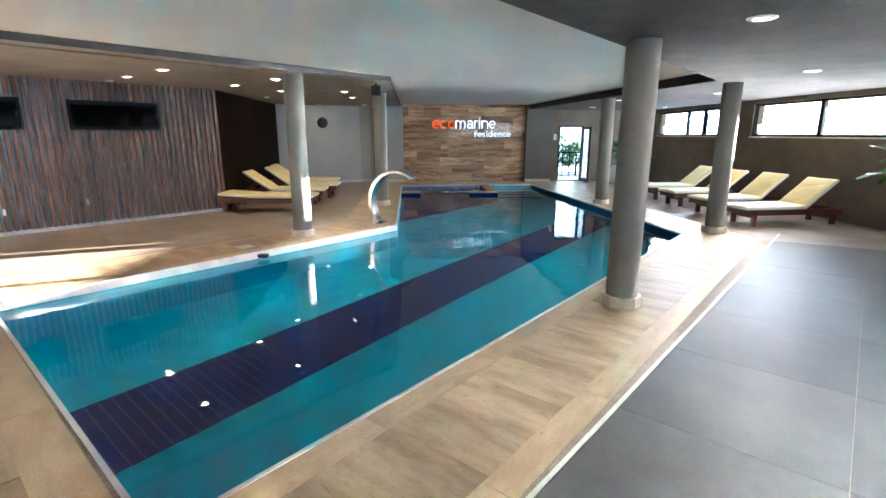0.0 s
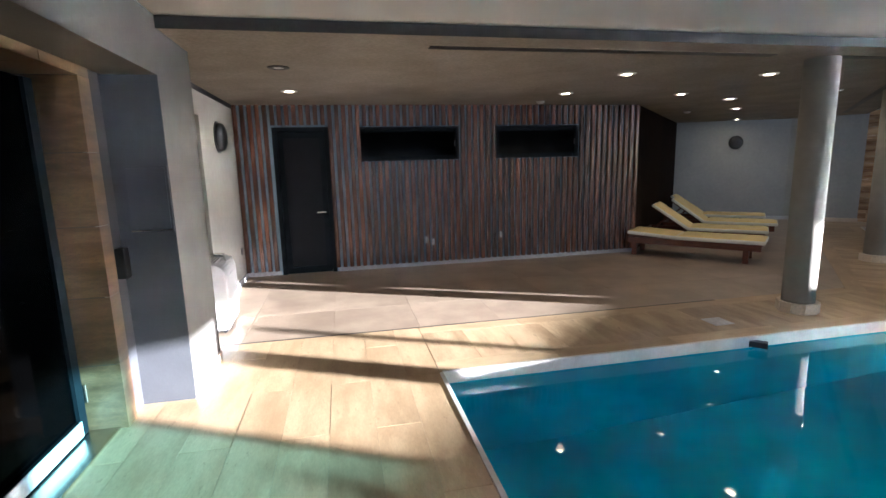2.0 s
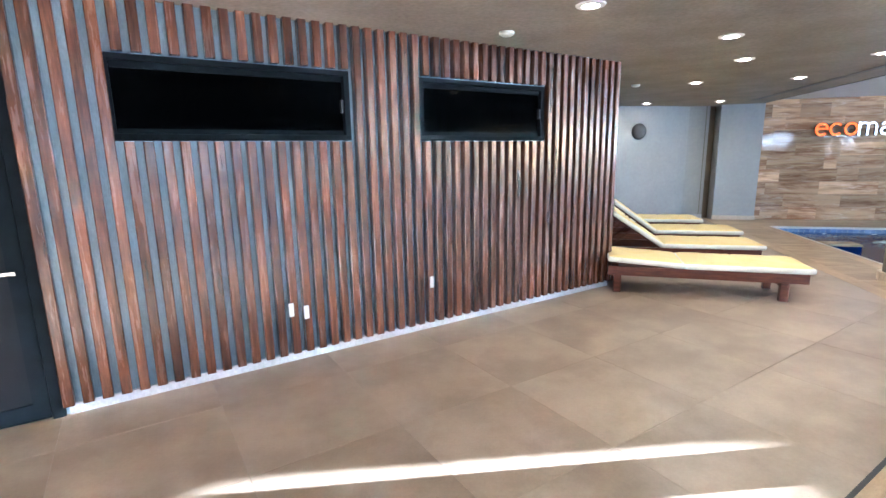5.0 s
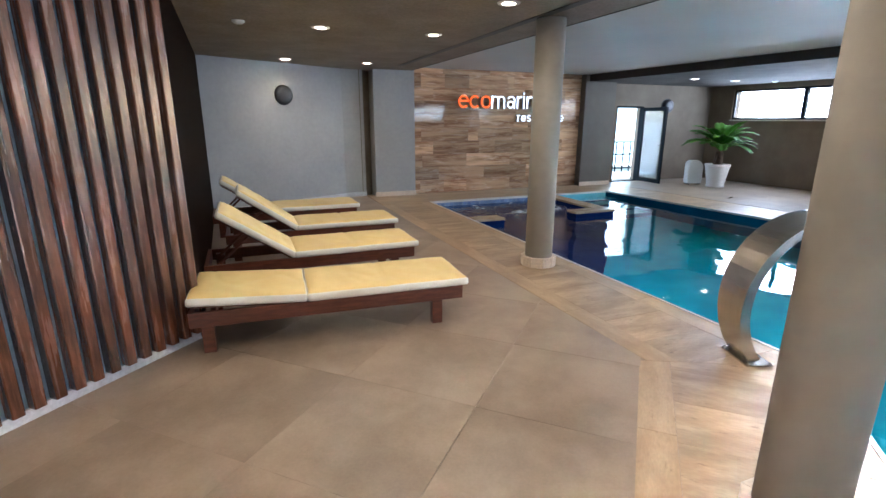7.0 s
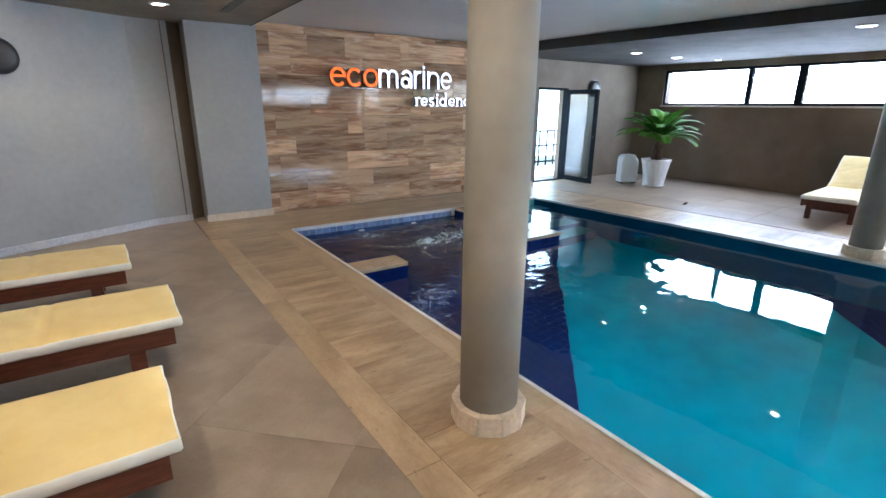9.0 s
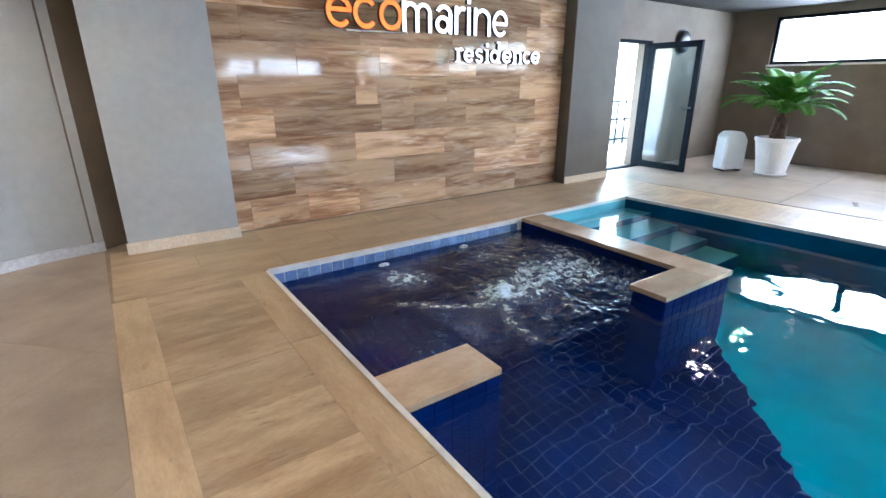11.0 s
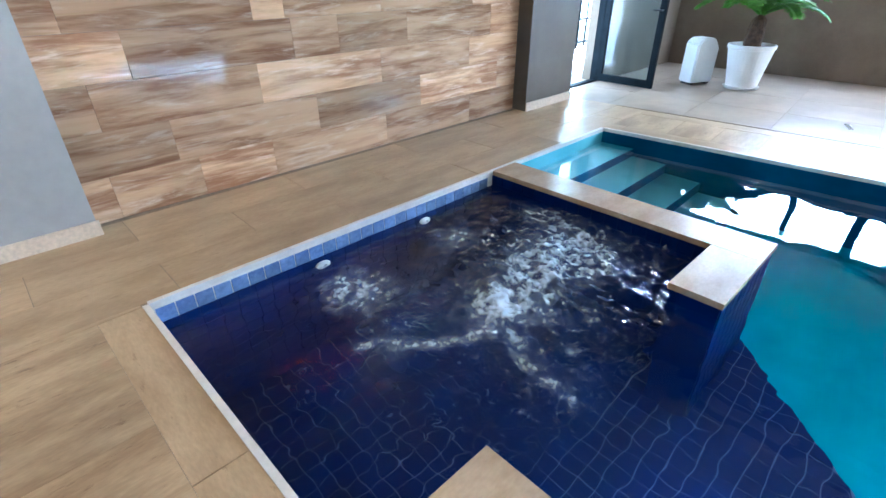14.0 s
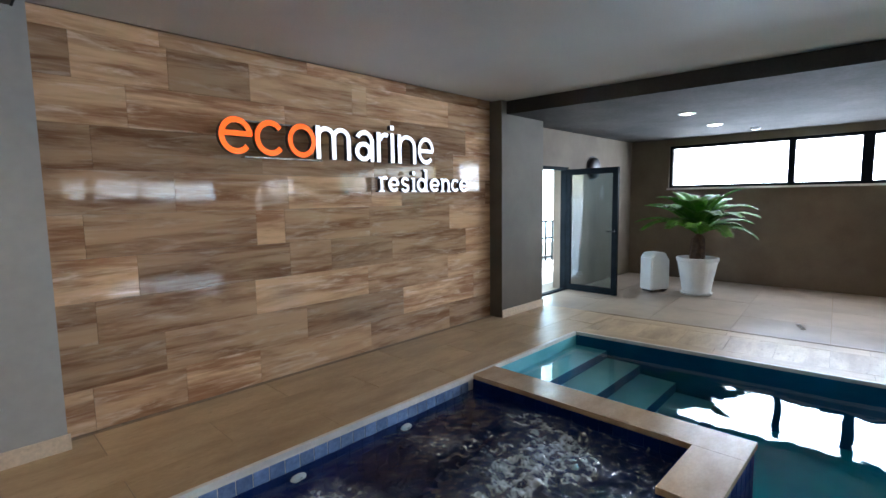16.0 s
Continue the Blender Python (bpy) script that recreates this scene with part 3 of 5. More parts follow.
def foam_at(x, y, k):
    w = Vector((x * 3.3, y * 3.3, 1.7))
    wx, wy = x + noise.noise(w) * 0.13, y + noise.noise(w + Vector((7, 3, 1))) * 0.13
    ridge = max(0.0, 1.0 - 5.5 * abs(noise.noise(Vector((wx * 8.5, wy * 8.5, 5.0)))))
    fine = max(0.0, min(1.0, 0.5 + 0.9 * noise.noise(Vector((x * 15, y * 15, 2.0))) + 0.5 * noise.noise(Vector((x * 38, y * 38, 6.0)))))
    fil = max(0.0, 1.0 - 3.6 * abs(noise.noise(Vector((wx * 17 + 0.6 * fine, wy * 17, 11.0))) + 0.35 * noise.noise(Vector((x * 45, y * 45, 3.0)))))
    f = ridge * ridge * min(1.0, k * 1.25) * fine * fine * 0.5
    for a, b, r, s_ in PLUMES:
        f += s_ * math.exp(-((wx - a) ** 2 + (wy - b) ** 2) / (r * r)) * (0.12 + 0.2 * fine + 0.6 * fil * fine)
    for ln_, wd in ((STREAK, 0.055), (STREAK2, 0.07)):
        f += math.exp(-(near_line(wx, wy, ln_) / wd) ** 2) * (0.06 + 0.2 * fine + 0.5 * fil * fine)
    # glints on the stirred water, painted as white specks in the foam
    sparkle = noise.noise(Vector((x * 26, y * 26, 8.0)))
    if sparkle > 0.58:
        f += 0.4 * min(1, k)
    return max(0.0, min(0.92, (f - 0.05) * 1.12))


bm = bmesh.new()
NXG, NYG = 260, 178
grid, foam_vals = [], []
for j in range(NYG + 1):
    row = []
    for i in range(NXG + 1):
        x, y = 3.90 + 2.85 * i / NXG, SPA_Y + 1.95 * j / NYG
        k = stir(x, y)
        f = foam_at(x, y, k)
        h = noise.fractal(Vector((x * 5.5, y * 5.5, 3.1)), 1.0, 2.0, 3) * (0.0035 + 0.0225 * k) + noise.noise(Vector((x * 19, y * 19, 9.0))) * (0.0012 + 0.012 * k) + noise.noise(Vector((x * 34, y * 34, 4.0))) * 0.006 * k + 0.008 * f
        row.append(bm.verts.new((x, y, ZW + h)))
        foam_vals.append(f)
    grid.append(row)
for j in range(NYG):
    for i in range(NXG):
        bm.faces.new((grid[j][i], grid[j][i + 1], grid[j + 1][i + 1], grid[j + 1][i]))
M_SPAW = glass("whirlpool_water", (0.90, 0.97, 1.0), 0.0, 1.33)
t_ = M_SPAW.node_tree
N_, L_ = t_.nodes, t_.links
at_ = N_.new("ShaderNodeAttribute")
at_.attribute_name = "foam"
foam = N_.new("ShaderNodeBsdfDiffuse")
foam.inputs[0].default_value = (0.72, 0.83, 0.95, 1)
ms = N_.new("ShaderNodeMixShader")
L_.new(at_.outputs["Fac"], ms.inputs[0]), L_.new(N_["Principled BSDF"].outputs[0], ms.inputs[1]), L_.new(foam.outputs[0], ms.inputs[2])
L_.new(ms.outputs[0], N_["Material Output"].inputs[0])
spa_water = solid("spa_water", bm, M_SPAW, "churning whirlpool water with white foam streaks", "water", kind="structure", smooth=True)
fa_ = spa_water.data.attributes.new("foam", "FLOAT", "POINT")
fa_.data.foreach_set("value", foam_vals)
spa_water.visible_shadow = False

# spa dividing walls with stone tops, and the steps
for i, (x0, x1, y0, y1) in enumerate(((6.61, 6.91, 3.36, 5.43), (6.01, 6.61, 3.36, 3.65), (3.91, 4.52, 3.35, 3.65))):
    solid("pool_divider", boxed((x0 + 0.015, y0 + 0.015, ZF), (x1 - 0.015 if i != 1 else x1, y1 - 0.015 if i else y1, -0.035)), M_NAVY, "navy tiled dividing wall of the whirlpool", "pool", kind="structure")
    solid("coping", boxed((x0, y0, -0.035), (x1 + (0.0 if i != 1 else -0.001), y1, 0.004), bevel=0.004), M_COPE, "tan travertine coping slab on the whirlpool wall", "trim", kind="structure")
for k in range(4):
    y1 = 5.43 - 0.36 * k
    solid("pool_step", boxed((6.91, y1 - 0.36, ZF), (8.47, y1, -0.24 - 0.24 * k)), M_SIDE, "riser of the underwater pool step, shade painted into its blue", "step", kind="structure")
    solid("step_tread", boxed((6.912, y1 - 0.358, -0.238 - 0.24 * k), (8.46, y1 - 0.002, -0.232 - 0.24 * k)), M_STEP, "tread of the pool step, paled for the shallow water above", "step", kind="structure")


strip("pool_wall", (6.91, 5.424), (8.40, 5.424), -0.23, -0.032, 0.004, M_STEP, "pale turquoise tiled pool side above the steps", 1)


def poly_sheet(name, pts, z, material, label):
    bm_ = bmesh.new()
    prism(bm_, pts, z - 0.02, z)
    return solid(name, bm_, material, label, "pool", kind="structure")


# navy lane stripe and navy whirlpool floor, tile by tile on their joint beds
def tile_field(name, poly, u, origin, size, z, tile_mat, label, gap=0.0056, h=0.004):
    u = Vector(u).normalized()
    v = Vector((-u.y, u.x, 0))
    o = Vector(origin)
    poly_sheet("pool_floor", poly, z - h, M_JOINT, "pale joints between the navy pool tiles")
    planes = []
    n = len(poly)
    for i in range(n):
        d = (poly[(i + 1) % n] - poly[i]).normalized()
        planes.append((poly[i], Vector((-d.y, d.x, 0))))
    us = [(p - o).dot(u) for p in poly]
    vs = [(p - o).dot(v) for p in poly]
    verts, faces = [], []
    for i in range(int(min(us) // size) - 1, int(max(us) // size) + 2):
        for j in range(int(min(vs) // size) - 1, int(max(vs) // size) + 2):
            c = [o + u * (i + a) * size + v * (j + b) * size for a, b in ((0, 0), (1, 0), (1, 1), (0, 1))]
            c = clip(c, planes)
            if len(c) < 3 or area(c) < 0.12 * size * size:
                continue
            c = shrink(c, gap * 0.7)
            k, m_ = len(verts), len(c)
            verts += [(p.x, p.y, z) for p in c] + [(p.x, p.y, z - h) for p in c]
            faces.append(list(range(k, k + m_)))
            faces += [[k + a, k + m_ + a, k + m_ + (a + 1) % m_, k + (a + 1) % m_] for a in range(m_)]
    me = bpy.data.meshes.new(name)
    me.from_pydata(verts, [], faces)
    me.materials.append(tile_mat)
    return tagged(new(name, me), label, "tiles", kind="stuff")


L_DIR = (AX + NX * 0.045).normalized()


def to_east_side(p):
    """Where the line from p along the lane meets the east side of the pool."""
    e_ = P_F - P_E
    n_ = Vector((-e_.y, e_.x, 0))
    return p + L_DIR * ((P_E - p).dot(n_) / L_DIR.dot(n_))


lane = [ab(0.0, -1.74), ab(0.0, -2.80), to_east_side(ab(0.0, -2.80)), to_east_side(ab(0.0, -1.74))]
tile_field("lane_tiles", lane, L_DIR, ab(0.0, -1.74), 0.106, ZF + 0.012, M_NAVY, "navy square mosaic lane stripe on the pool floor", gap=0.0040)
spa_floor = [Vector((3.92, 0.17, 0)), Vector((6.95, 3.40, 0)), Vector((6.95, 5.42, 0)), Vector((3.92, 5.42, 0))]
tile_field("whirlpool_tiles", spa_floor, (1, 0, 0), (3.91, 5.43, 0), 0.106, ZF + 0.032, M_NAVY, "navy square tiles on the whirlpool floor")


# tile walls: upright navy tiles on the whirlpool sides
def tile_wall(p0, p1, z0, z1, inward, size=0.106):
    p0, p1 = Vector(p0), Vector(p1)
    d = (p1 - p0).normalized()
    n = Vector(inward)
    verts, faces = [], []
    for i in range(int((p1 - p0).length / size + 0.5)):
        for j in range(int((z1 - z0) / size + 0.5)):
            a = p0 + d * (i * size + 0.004)
            b = p0 + d * min((i + 1) * size - 0.004, (p1 - p0).length)
            ze, zs = z1 - j * size - 0.004, max(z0, z1 - (j + 1) * size + 0.004)
            k = len(verts)
            for off in (0.006, 0.0):
                o = n * off
                verts += [(*(a + o).xy, zs), (*(b + o).xy, zs), (*(b + o).xy, ze), (*(a + o).xy, ze)]
            faces += [[k, k + 1, k + 2, k + 3]] + [[k + q, k + 4 + q, k + 4 + (q + 1) % 4, k + (q + 1) % 4] for q in range(4)]
    me = bpy.data.meshes.new("whirlpool_wall_tiles")
    me.from_pydata(verts, [], faces)
    me.materials.append(M_NAVY)
    tagged(new("whirlpool_wall_tiles", me), "navy square tiles on the whirlpool side", "tiles", kind="stuff")


Z_RIM = -0.145
strip("pool_wall", (3.92, 5.4265), (6.6, 5.4265), -0.142, -0.03, 0.003, M_EDGE, "pale joint bed of the rim tiles", 1)
strip("pool_wall", (3.911, 5.43), (3.911, 3.65), ZF, -0.04, 0.003, M_JOINT, "joint bed of the whirlpool side tiles", 1)
tile_wall((3.914, 5.43, 0), (3.914, 3.66, 0), ZF + 0.03, Z_RIM, (1, 0, 0))
tile_wall((3.92, 5.427, 0), (6.6, 5.427, 0), ZF + 0.03, Z_RIM, (0, -1, 0))
tile_wall((6.622, 5.43, 0), (6.622, 3.66, 0), ZF + 0.03, -0.04, (-1, 0, 0))
tile_wall((4.0, 3.362, 0), (4.52, 3.362, 0), ZF + 0.03, -0.04, (0, -1, 0))
tile_wall((6.02, 3.372, 0), (6.9, 3.372, 0), ZF + 0.03, -0.04, (0, -1, 0))
tile_wall((3.975, -1.4, 0), (3.925, 3.3, 0), ZF + 0.03, -0.04, (1, 0, 0))

# pale rim along the pool edge
for i in range(len(POOL)):
    a, b = POOL[i], POOL[(i + 1) % len(POOL)]
    low = -0.10 if i in (5, 0) else -0.037 if i in (3, 4) else -0.028
    strip("coping_edge", a, b, low, 0.005, 0.03, M_EDGE, "pale stone nosing along the pool edge", -1)

# ---- columns ----


def column(x, y, top):
    e = empty("column", Matrix.Translation((x, y, 0)), "round plastered concrete column with a stone base ring", "column", "columns round the pool")
    part("shaft", lathe(bmesh.new(), [(0.156, 0.0), (0.156, top)], 40), M_COL if top != Z_LEFT else M_WALLB, e, smooth=True)
    bmr = bmesh.new()
    for k in range(10):
        a0, a1 = 2 * math.pi * k / 10 + 0.008, 2 * math.pi * (k + 1) / 10 - 0.008
        pts = [(0.158 * math.cos(a0), 0.158 * math.sin(a0)), (0.203 * math.cos(a0), 0.203 * math.sin(a0)),
               (0.203 * math.cos(a1), 0.203 * math.sin(a1)), (0.158 * math.cos(a1), 0.158 * math.sin(a1))]
        prism(bmr, pts, 0.0, 0.112)
    part("base_ring", bmr, M_SKIRT, e, "beige stone base ring")
    return e


for x, y, top in ((2.42, -2.92, Z_LEFT), (3.545, 0.77, Z_LEFT), (9.12, 0.74, Z_RIGHT), (6.54, -6.62, Z_RIGHT), (9.80, -2.98, Z_RIGHT)):
    column(x, y, top)

# ---- sun loungers ----


def cushion(name, parent, ln, wd, th, m):
    """Soft pad: rounded, slightly sagging rim and cross creases; the sides in a paler colour."""
    bm_ = bmesh.new()
    nx, ny = 44, 20
    seed = Vector((ln * 17 + m.translation.x * 3, m.translation.z * 9, 0))
    top = {}
    for i in range(nx + 1):
        for j in range(ny + 1):
            u, v = i / nx, j / ny
            near = min(min(u, 1 - u) * ln, min(v, 1 - v) * wd)
            puff = math.sin(math.pi / 2 * min(1, near / 0.075))
            x, y = u * ln, (v - 0.5) * wd
            crease = max(0.0, 1 - 7 * abs(noise.noise(seed + Vector((x * 4.2 + y * 1.3, y * 1.6, 0.5))))) * 0.007
            z = th * (0.76 + 0.24 * puff) + (noise.noise(seed + Vector((x * 3.5, y * 4, 2))) * 0.008 - crease) * puff
            if ln > 1:
                z -= 0.012 * math.exp(-((x - 0.60 - 0.03 * y) / 0.016) ** 2)
            wob = noise.noise(seed + Vector((x * 6, y * 6, 4))) * 0.007 * (1 - puff)
            top[i, j] = bm_.verts.new((x + wob, y + wob, z))
    for i in range(nx):
        for j in range(ny):
            bm_.faces.new((top[i, j], top[i + 1, j], top[i + 1, j + 1], top[i, j + 1])).material_index = 0
    rim = [top[i, 0] for i in range(nx + 1)] + [top[nx, j] for j in range(1, ny + 1)] + [top[i, ny] for i in range(nx - 1, -1, -1)] + [top[0, j] for j in range(ny - 1, 0, -1)]
    loops = [rim]
    for z, out in ((0.66, 0.008), (0.2, 0.010), (0.0, 0.0)):
        ring_ = []
        for v in rim:
            c = Vector((v.co.x - ln / 2, v.co.y, 0))
            c = Vector((math.copysign(min(1, max(0, abs(c.x) - ln / 2 + 0.02) * 50), c.x), math.copysign(min(1, max(0, abs(c.y) - wd / 2 + 0.02) * 50), c.y), 0))
            ring_.append(bm_.verts.new((v.co.x + c.x * out, v.co.y + c.y * out, th * z)))
        loops.append(ring_)
    for A_, B_ in zip(loops, loops[1:]):
        for i in range(len(A_)):
            k = (i + 1) % len(A_)
            bm_.faces.new((A_[i], A_[k], B_[k], B_[i])).material_index = 1
    bm_.faces.new(loops[-1]).material_index = 1
    bmesh.ops.transform(bm_, matrix=m, verts=bm_.verts)
    return part(name, bm_, [M_CUSHY, M_CUSH], parent, smooth=True)


def lounger(m, back, label, group):
    """Head at the local origin, foot 2.08 m along x; back: degrees by which the backrest is raised."""
    e = empty("sun_lounger", m, label, "sun lounger", group)
    for y in (-0.335, 0.30):
        part("side_rail", boxed((0.0, y, 0.215), (2.05, y + 0.035, 0.325), bevel=0.004), M_LWOOD, e)
    for x in (0.0, 2.015):
        part("end_rail", boxed((x, -0.30, 0.225), (x + 0.035, 0.30, 0.325), bevel=0.004), M_LWOOD, e)
    for x in (0.07, 1.80):
        for y in (-0.300, 0.235):
            part("leg", boxed((x, y, 0), (x + 0.085, y + 0.065, 0.29), bevel=0.004), M_LWOOD, e)
        part("stretcher", boxed((x + 0.02, -0.235, 0.15), (x + 0.06, 0.235, 0.20)), M_LWOOD, e)
    for k in range(11):
        x = 0.84 + k * 0.108
        part("slat", boxed((x, -0.298, 0.300), (x + 0.07, 0.298, 0.322)), M_LWOOD, e)
    hinge = Matrix.Translation((0.80, 0, 0.325)) @ Matrix.Rotation(radians(back), 4, "Y") @ Matrix.Translation((-0.80, 0, 0))
    br = part("backrest", boxed((0.02, -0.295, -0.022), (0.80, -0.25, 0.0), hinge), M_LWOOD, e)
    part("back_rail", boxed((0.02, 0.25, -0.022), (0.80, 0.295, 0.0), hinge), M_LWOOD, br)
    for k in range(7):
        part("slat", boxed((0.05 + k * 0.108, -0.25, -0.020), (0.12 + k * 0.108, 0.25, -0.002), hinge), M_LWOOD, br)
    if back > 5:
        tip = hinge @ Vector((0.35, 0, -0.02))
        for y in (-0.2, 0.2):
            part("prop", tube(bmesh.new(), [(tip.x, y, tip.z), (0.12, y, 0.29)], 0.014), M_LWOOD, e)
    cushion("back_cushion", e, 0.80, 0.655, 0.08, hinge)
    cushion("seat_cushion", e, 1.265, 0.665, 0.08, Matrix.Translation((0.822, 0, 0.325)))
    return e


GL, GR = "loungers by the wooden wall", "loungers under the high windows"
LAB = "mahogany-stained wooden sun lounger with cream cushions"
lounger(pose(0.0, 0.0, 0, 0, 0, -3.3), 3.6, LAB + ", nearly flat", GL)
lounger(pose(0.0, 1.21, 0, 0, 0, 0.5), 34, LAB + ", back raised", GL)
lounger(pose(0.14, 2.46, 0, 0, 0, 0.5), 36, LAB + ", back raised", GL)
lounger(pose(-0.08, 3.80, 0, 0, 0, 1.5), 34, LAB + ", back raised", GL)
for y, rz, up in ((1.84, 185, 38), (0.54, 184, 38), (-0.76, 186, 40), (-2.06, 185, 40)):
    lounger(pose(12.70, y, 0, 0, 0, rz), up, LAB + ", back raised", GR)

# ---- steel water spout ----
sp = empty("water_spout", pose(3.61, -1.745, 0, 0, 0, -20), "curved brushed steel swan-neck water spout on the pool deck", "water spout")
bm = bmesh.new()
prof = []
for k in range(29):
    a = radians(222 - 168 * k / 28)
    prof.append((0.46 + 0.54 * math.cos(a), 0.62 + 0.60 * math.sin(a), 0.075 - 0.03 * k / 28))
zmin = prof[0][1]
W_S = 0.125
rows_ = []
for i, (x, z, th) in enumerate(prof):
    p0, p1 = prof[max(i - 1, 0)], prof[min(i + 1, len(prof) - 1)]
    tx, tz = p1[0] - p0[0], p1[1] - p0[1]
    l_ = math.hypot(tx, tz)
    ox, oz = -tz / l_ * th / 2, tx / l_ * th / 2
    z -= zmin - 0.02
    w_ = W_S * (0.94 + 0.3 * min(1.0, i / 14))
    rows_.append([bm.verts.new(v) for v in ((x + ox, -w_, z + oz), (x + ox, w_, z + oz), (x - ox, w_, z - oz), (x - ox, -w_, z - oz))])
for a, b in zip(rows_, rows_[1:]):
    for q in range(4):
        bm.faces.new((a[q], a[(q + 1) % 4], b[(q + 1) % 4], b[q]))
bm.faces.new(rows_[0][::-1]), bm.faces.new(rows_[-1])
part("curved_body", bm, M_STEEL, sp)
x0 = prof[0][0]
part("base_plate", boxed((x0 - 0.08, -0.15, 0.0), (x0 + 0.11, 0.15, 0.012), bevel=0.003), M_STEEL, sp)
for x in (x0 - 0.06, x0 + 0.09):
    for y in (-0.137, 0.137):
        part("bolt", lathe(bmesh.new(), [(0.012, 0.012), (0.012, 0.02), (0.006, 0.024)], 8, Matrix.Translation((x, y, 0))), M_STEEL, sp)

# ---- slatted wall: slats, windows, door ----
RS = Matrix.Rotation(TH, 4, "Z")


def slat_mesh(z0, z1):
    bm_ = bmesh.new()
    box(bm_, (-0.0315, -0.070, z0), (0.0315, -0.001, z1))
    bmesh.ops.bevel(bm_, geom=[e for e in bm_.edges if abs(e.verts[0].co.z - e.verts[1].co.z) > 0.1 and e.verts[0].co.y < -0.02], offset=0.006, segments=1, affect="EDGES")
    return done("slat", bm_, M_SLAT)


SL_FULL, SL_LOW, SL_TOP, SL_DOOR = slat_mesh(0.075, Z_LEFT), slat_mesh(0.075, 1.775), slat_mesh(2.335, Z_LEFT), slat_mesh(2.36, Z_LEFT)
s = 0.04
while s < 6.835:
    inside = lambda a, b: a < s < b
    if inside(5.44, 6.30):
        ms_ = (SL_DOOR,)
    elif inside(3.34, 4.97) or inside(1.18, 2.67):
        ms_ = (SL_LOW, SL_TOP)
    else:
        ms_ = (SL_FULL,)
    for me in ms_:
        o = new("slat", me)
        o.parent = wall_slat
        o.matrix_world = RS @ Matrix.Translation((-s, random.uniform(-0.002, 0.002), 0))
    s += 0.1075
for a, b in ((0.0, 5.42), (6.32, 6.84)):
    solid("baseboard", boxed((-b, -0.018, 0), (-a, -0.001, 0.07), RS), M_SKIRTW, "pale painted baseboard under the slats", "baseboard", kind="structure")
# opaque pane colour; the dark room behind the glass is painted into it
M_DGLASS = surface("opaque_dark_glass", (0.0003, 0.0004, 0.0005), (0.0004, 0.0005, 0.0006), 2, rough=(0.06, 0.1), bump=0, spec=0.008)
M_DOORP = surface("charcoal_door_panel", (0.007, 0.0075, 0.009), (0.010, 0.0105, 0.0125), 2, rough=(0.35, 0.5), bump=0.02, spec=0.1, gain=0.03)


def slat_window(name, a, b, label):
    e = tagged(new(name), label, "window", kind="structure")
    e.matrix_world = RS
    for lo, hi in (((-b, -0.03, 1.785), (-a, 0.05, 1.825)), ((-b, -0.03, 2.285), (-a, 0.05, 2.325)),
                   ((-b, -0.03, 1.825), (-b + 0.045, 0.05, 2.285)), ((-a - 0.045, -0.03, 1.825), (-a, 0.05, 2.285))):
        part("window_frame", boxed(lo, hi, bevel=0.004), M_FRAME, e)
    part("sash", box(box(bmesh.new(), (-b + 0.05, 0.0, 2.24), (-a - 0.05, 0.03, 2.283)), (-b + 0.05, 0.0, 1.827), (-a - 0.05, 0.03, 1.86)), M_FRAME, e)
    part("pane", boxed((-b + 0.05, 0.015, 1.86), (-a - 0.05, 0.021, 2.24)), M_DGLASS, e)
    part("handle", boxed((-a - 0.075, -0.03, 2.0), (-a - 0.055, 0.0, 2.1), bevel=0.003), M_BLACK, e)


slat_window("window_1", 3.33, 4.98, "wide dark-framed high window with black glass")
slat_window("window_2", 1.17, 2.68, "dark-framed high window with black glass")
# solid box, its darkness painted rather than left to missing light
solid("dark_room_box", boxed((-6.6, 0.26, -0.05), (-0.9, 1.2, 2.6), RS), M_VOID, "near-black box for the unlit room behind the slatted wall", "wall", kind="structure")
d1 = tagged(new("door_1"), "closed anthracite aluminium door with a charcoal panel", "door", kind="structure")
d1.matrix_world = RS
for lo, hi in (((-6.30, -0.03, 0), (-6.23, 0.06, 2.33)), ((-5.51, -0.03, 0), (-5.44, 0.06, 2.33)), ((-6.23, -0.03, 2.26), (-5.51, 0.06, 2.33))):
    part("door_frame", boxed(lo, hi, bevel=0.004), M_FRAME, d1)
lf = part("door_leaf", box(box(box(box(bmesh.new(), (-6.225, -0.01, 0.01), (-6.14, 0.035, 2.255)), (-5.60, -0.01, 0.01), (-5.515, 0.035, 2.255)),
                                (-6.14, -0.01, 0.01), (-5.60, 0.035, 0.12)), (-6.14, -0.01, 2.16), (-5.60, 0.035, 2.255)), M_FRAME, d1)
part("panel", boxed((-6.14, 0.01, 0.12), (-5.60, 0.016, 2.16)), M_DOORP, lf)
part("handle", box(boxed((-5.575, -0.045, 0.98), (-5.555, -0.01, 1.0)), (-5.70, -0.055, 0.985), (-5.555, -0.04, 1.005)), M_STEEL, lf)
for x, z in ((-3.94, 0.40), (-3.82, 0.36), (-2.62, 0.42)):
    tagged(solid("wall_plate", boxed((x - 0.02, -0.080, z), (x + 0.02, -0.0725, z + 0.11), RS, bevel=0.002), M_WHITE, "small white socket plate on a slat", "socket"), group="socket plates")

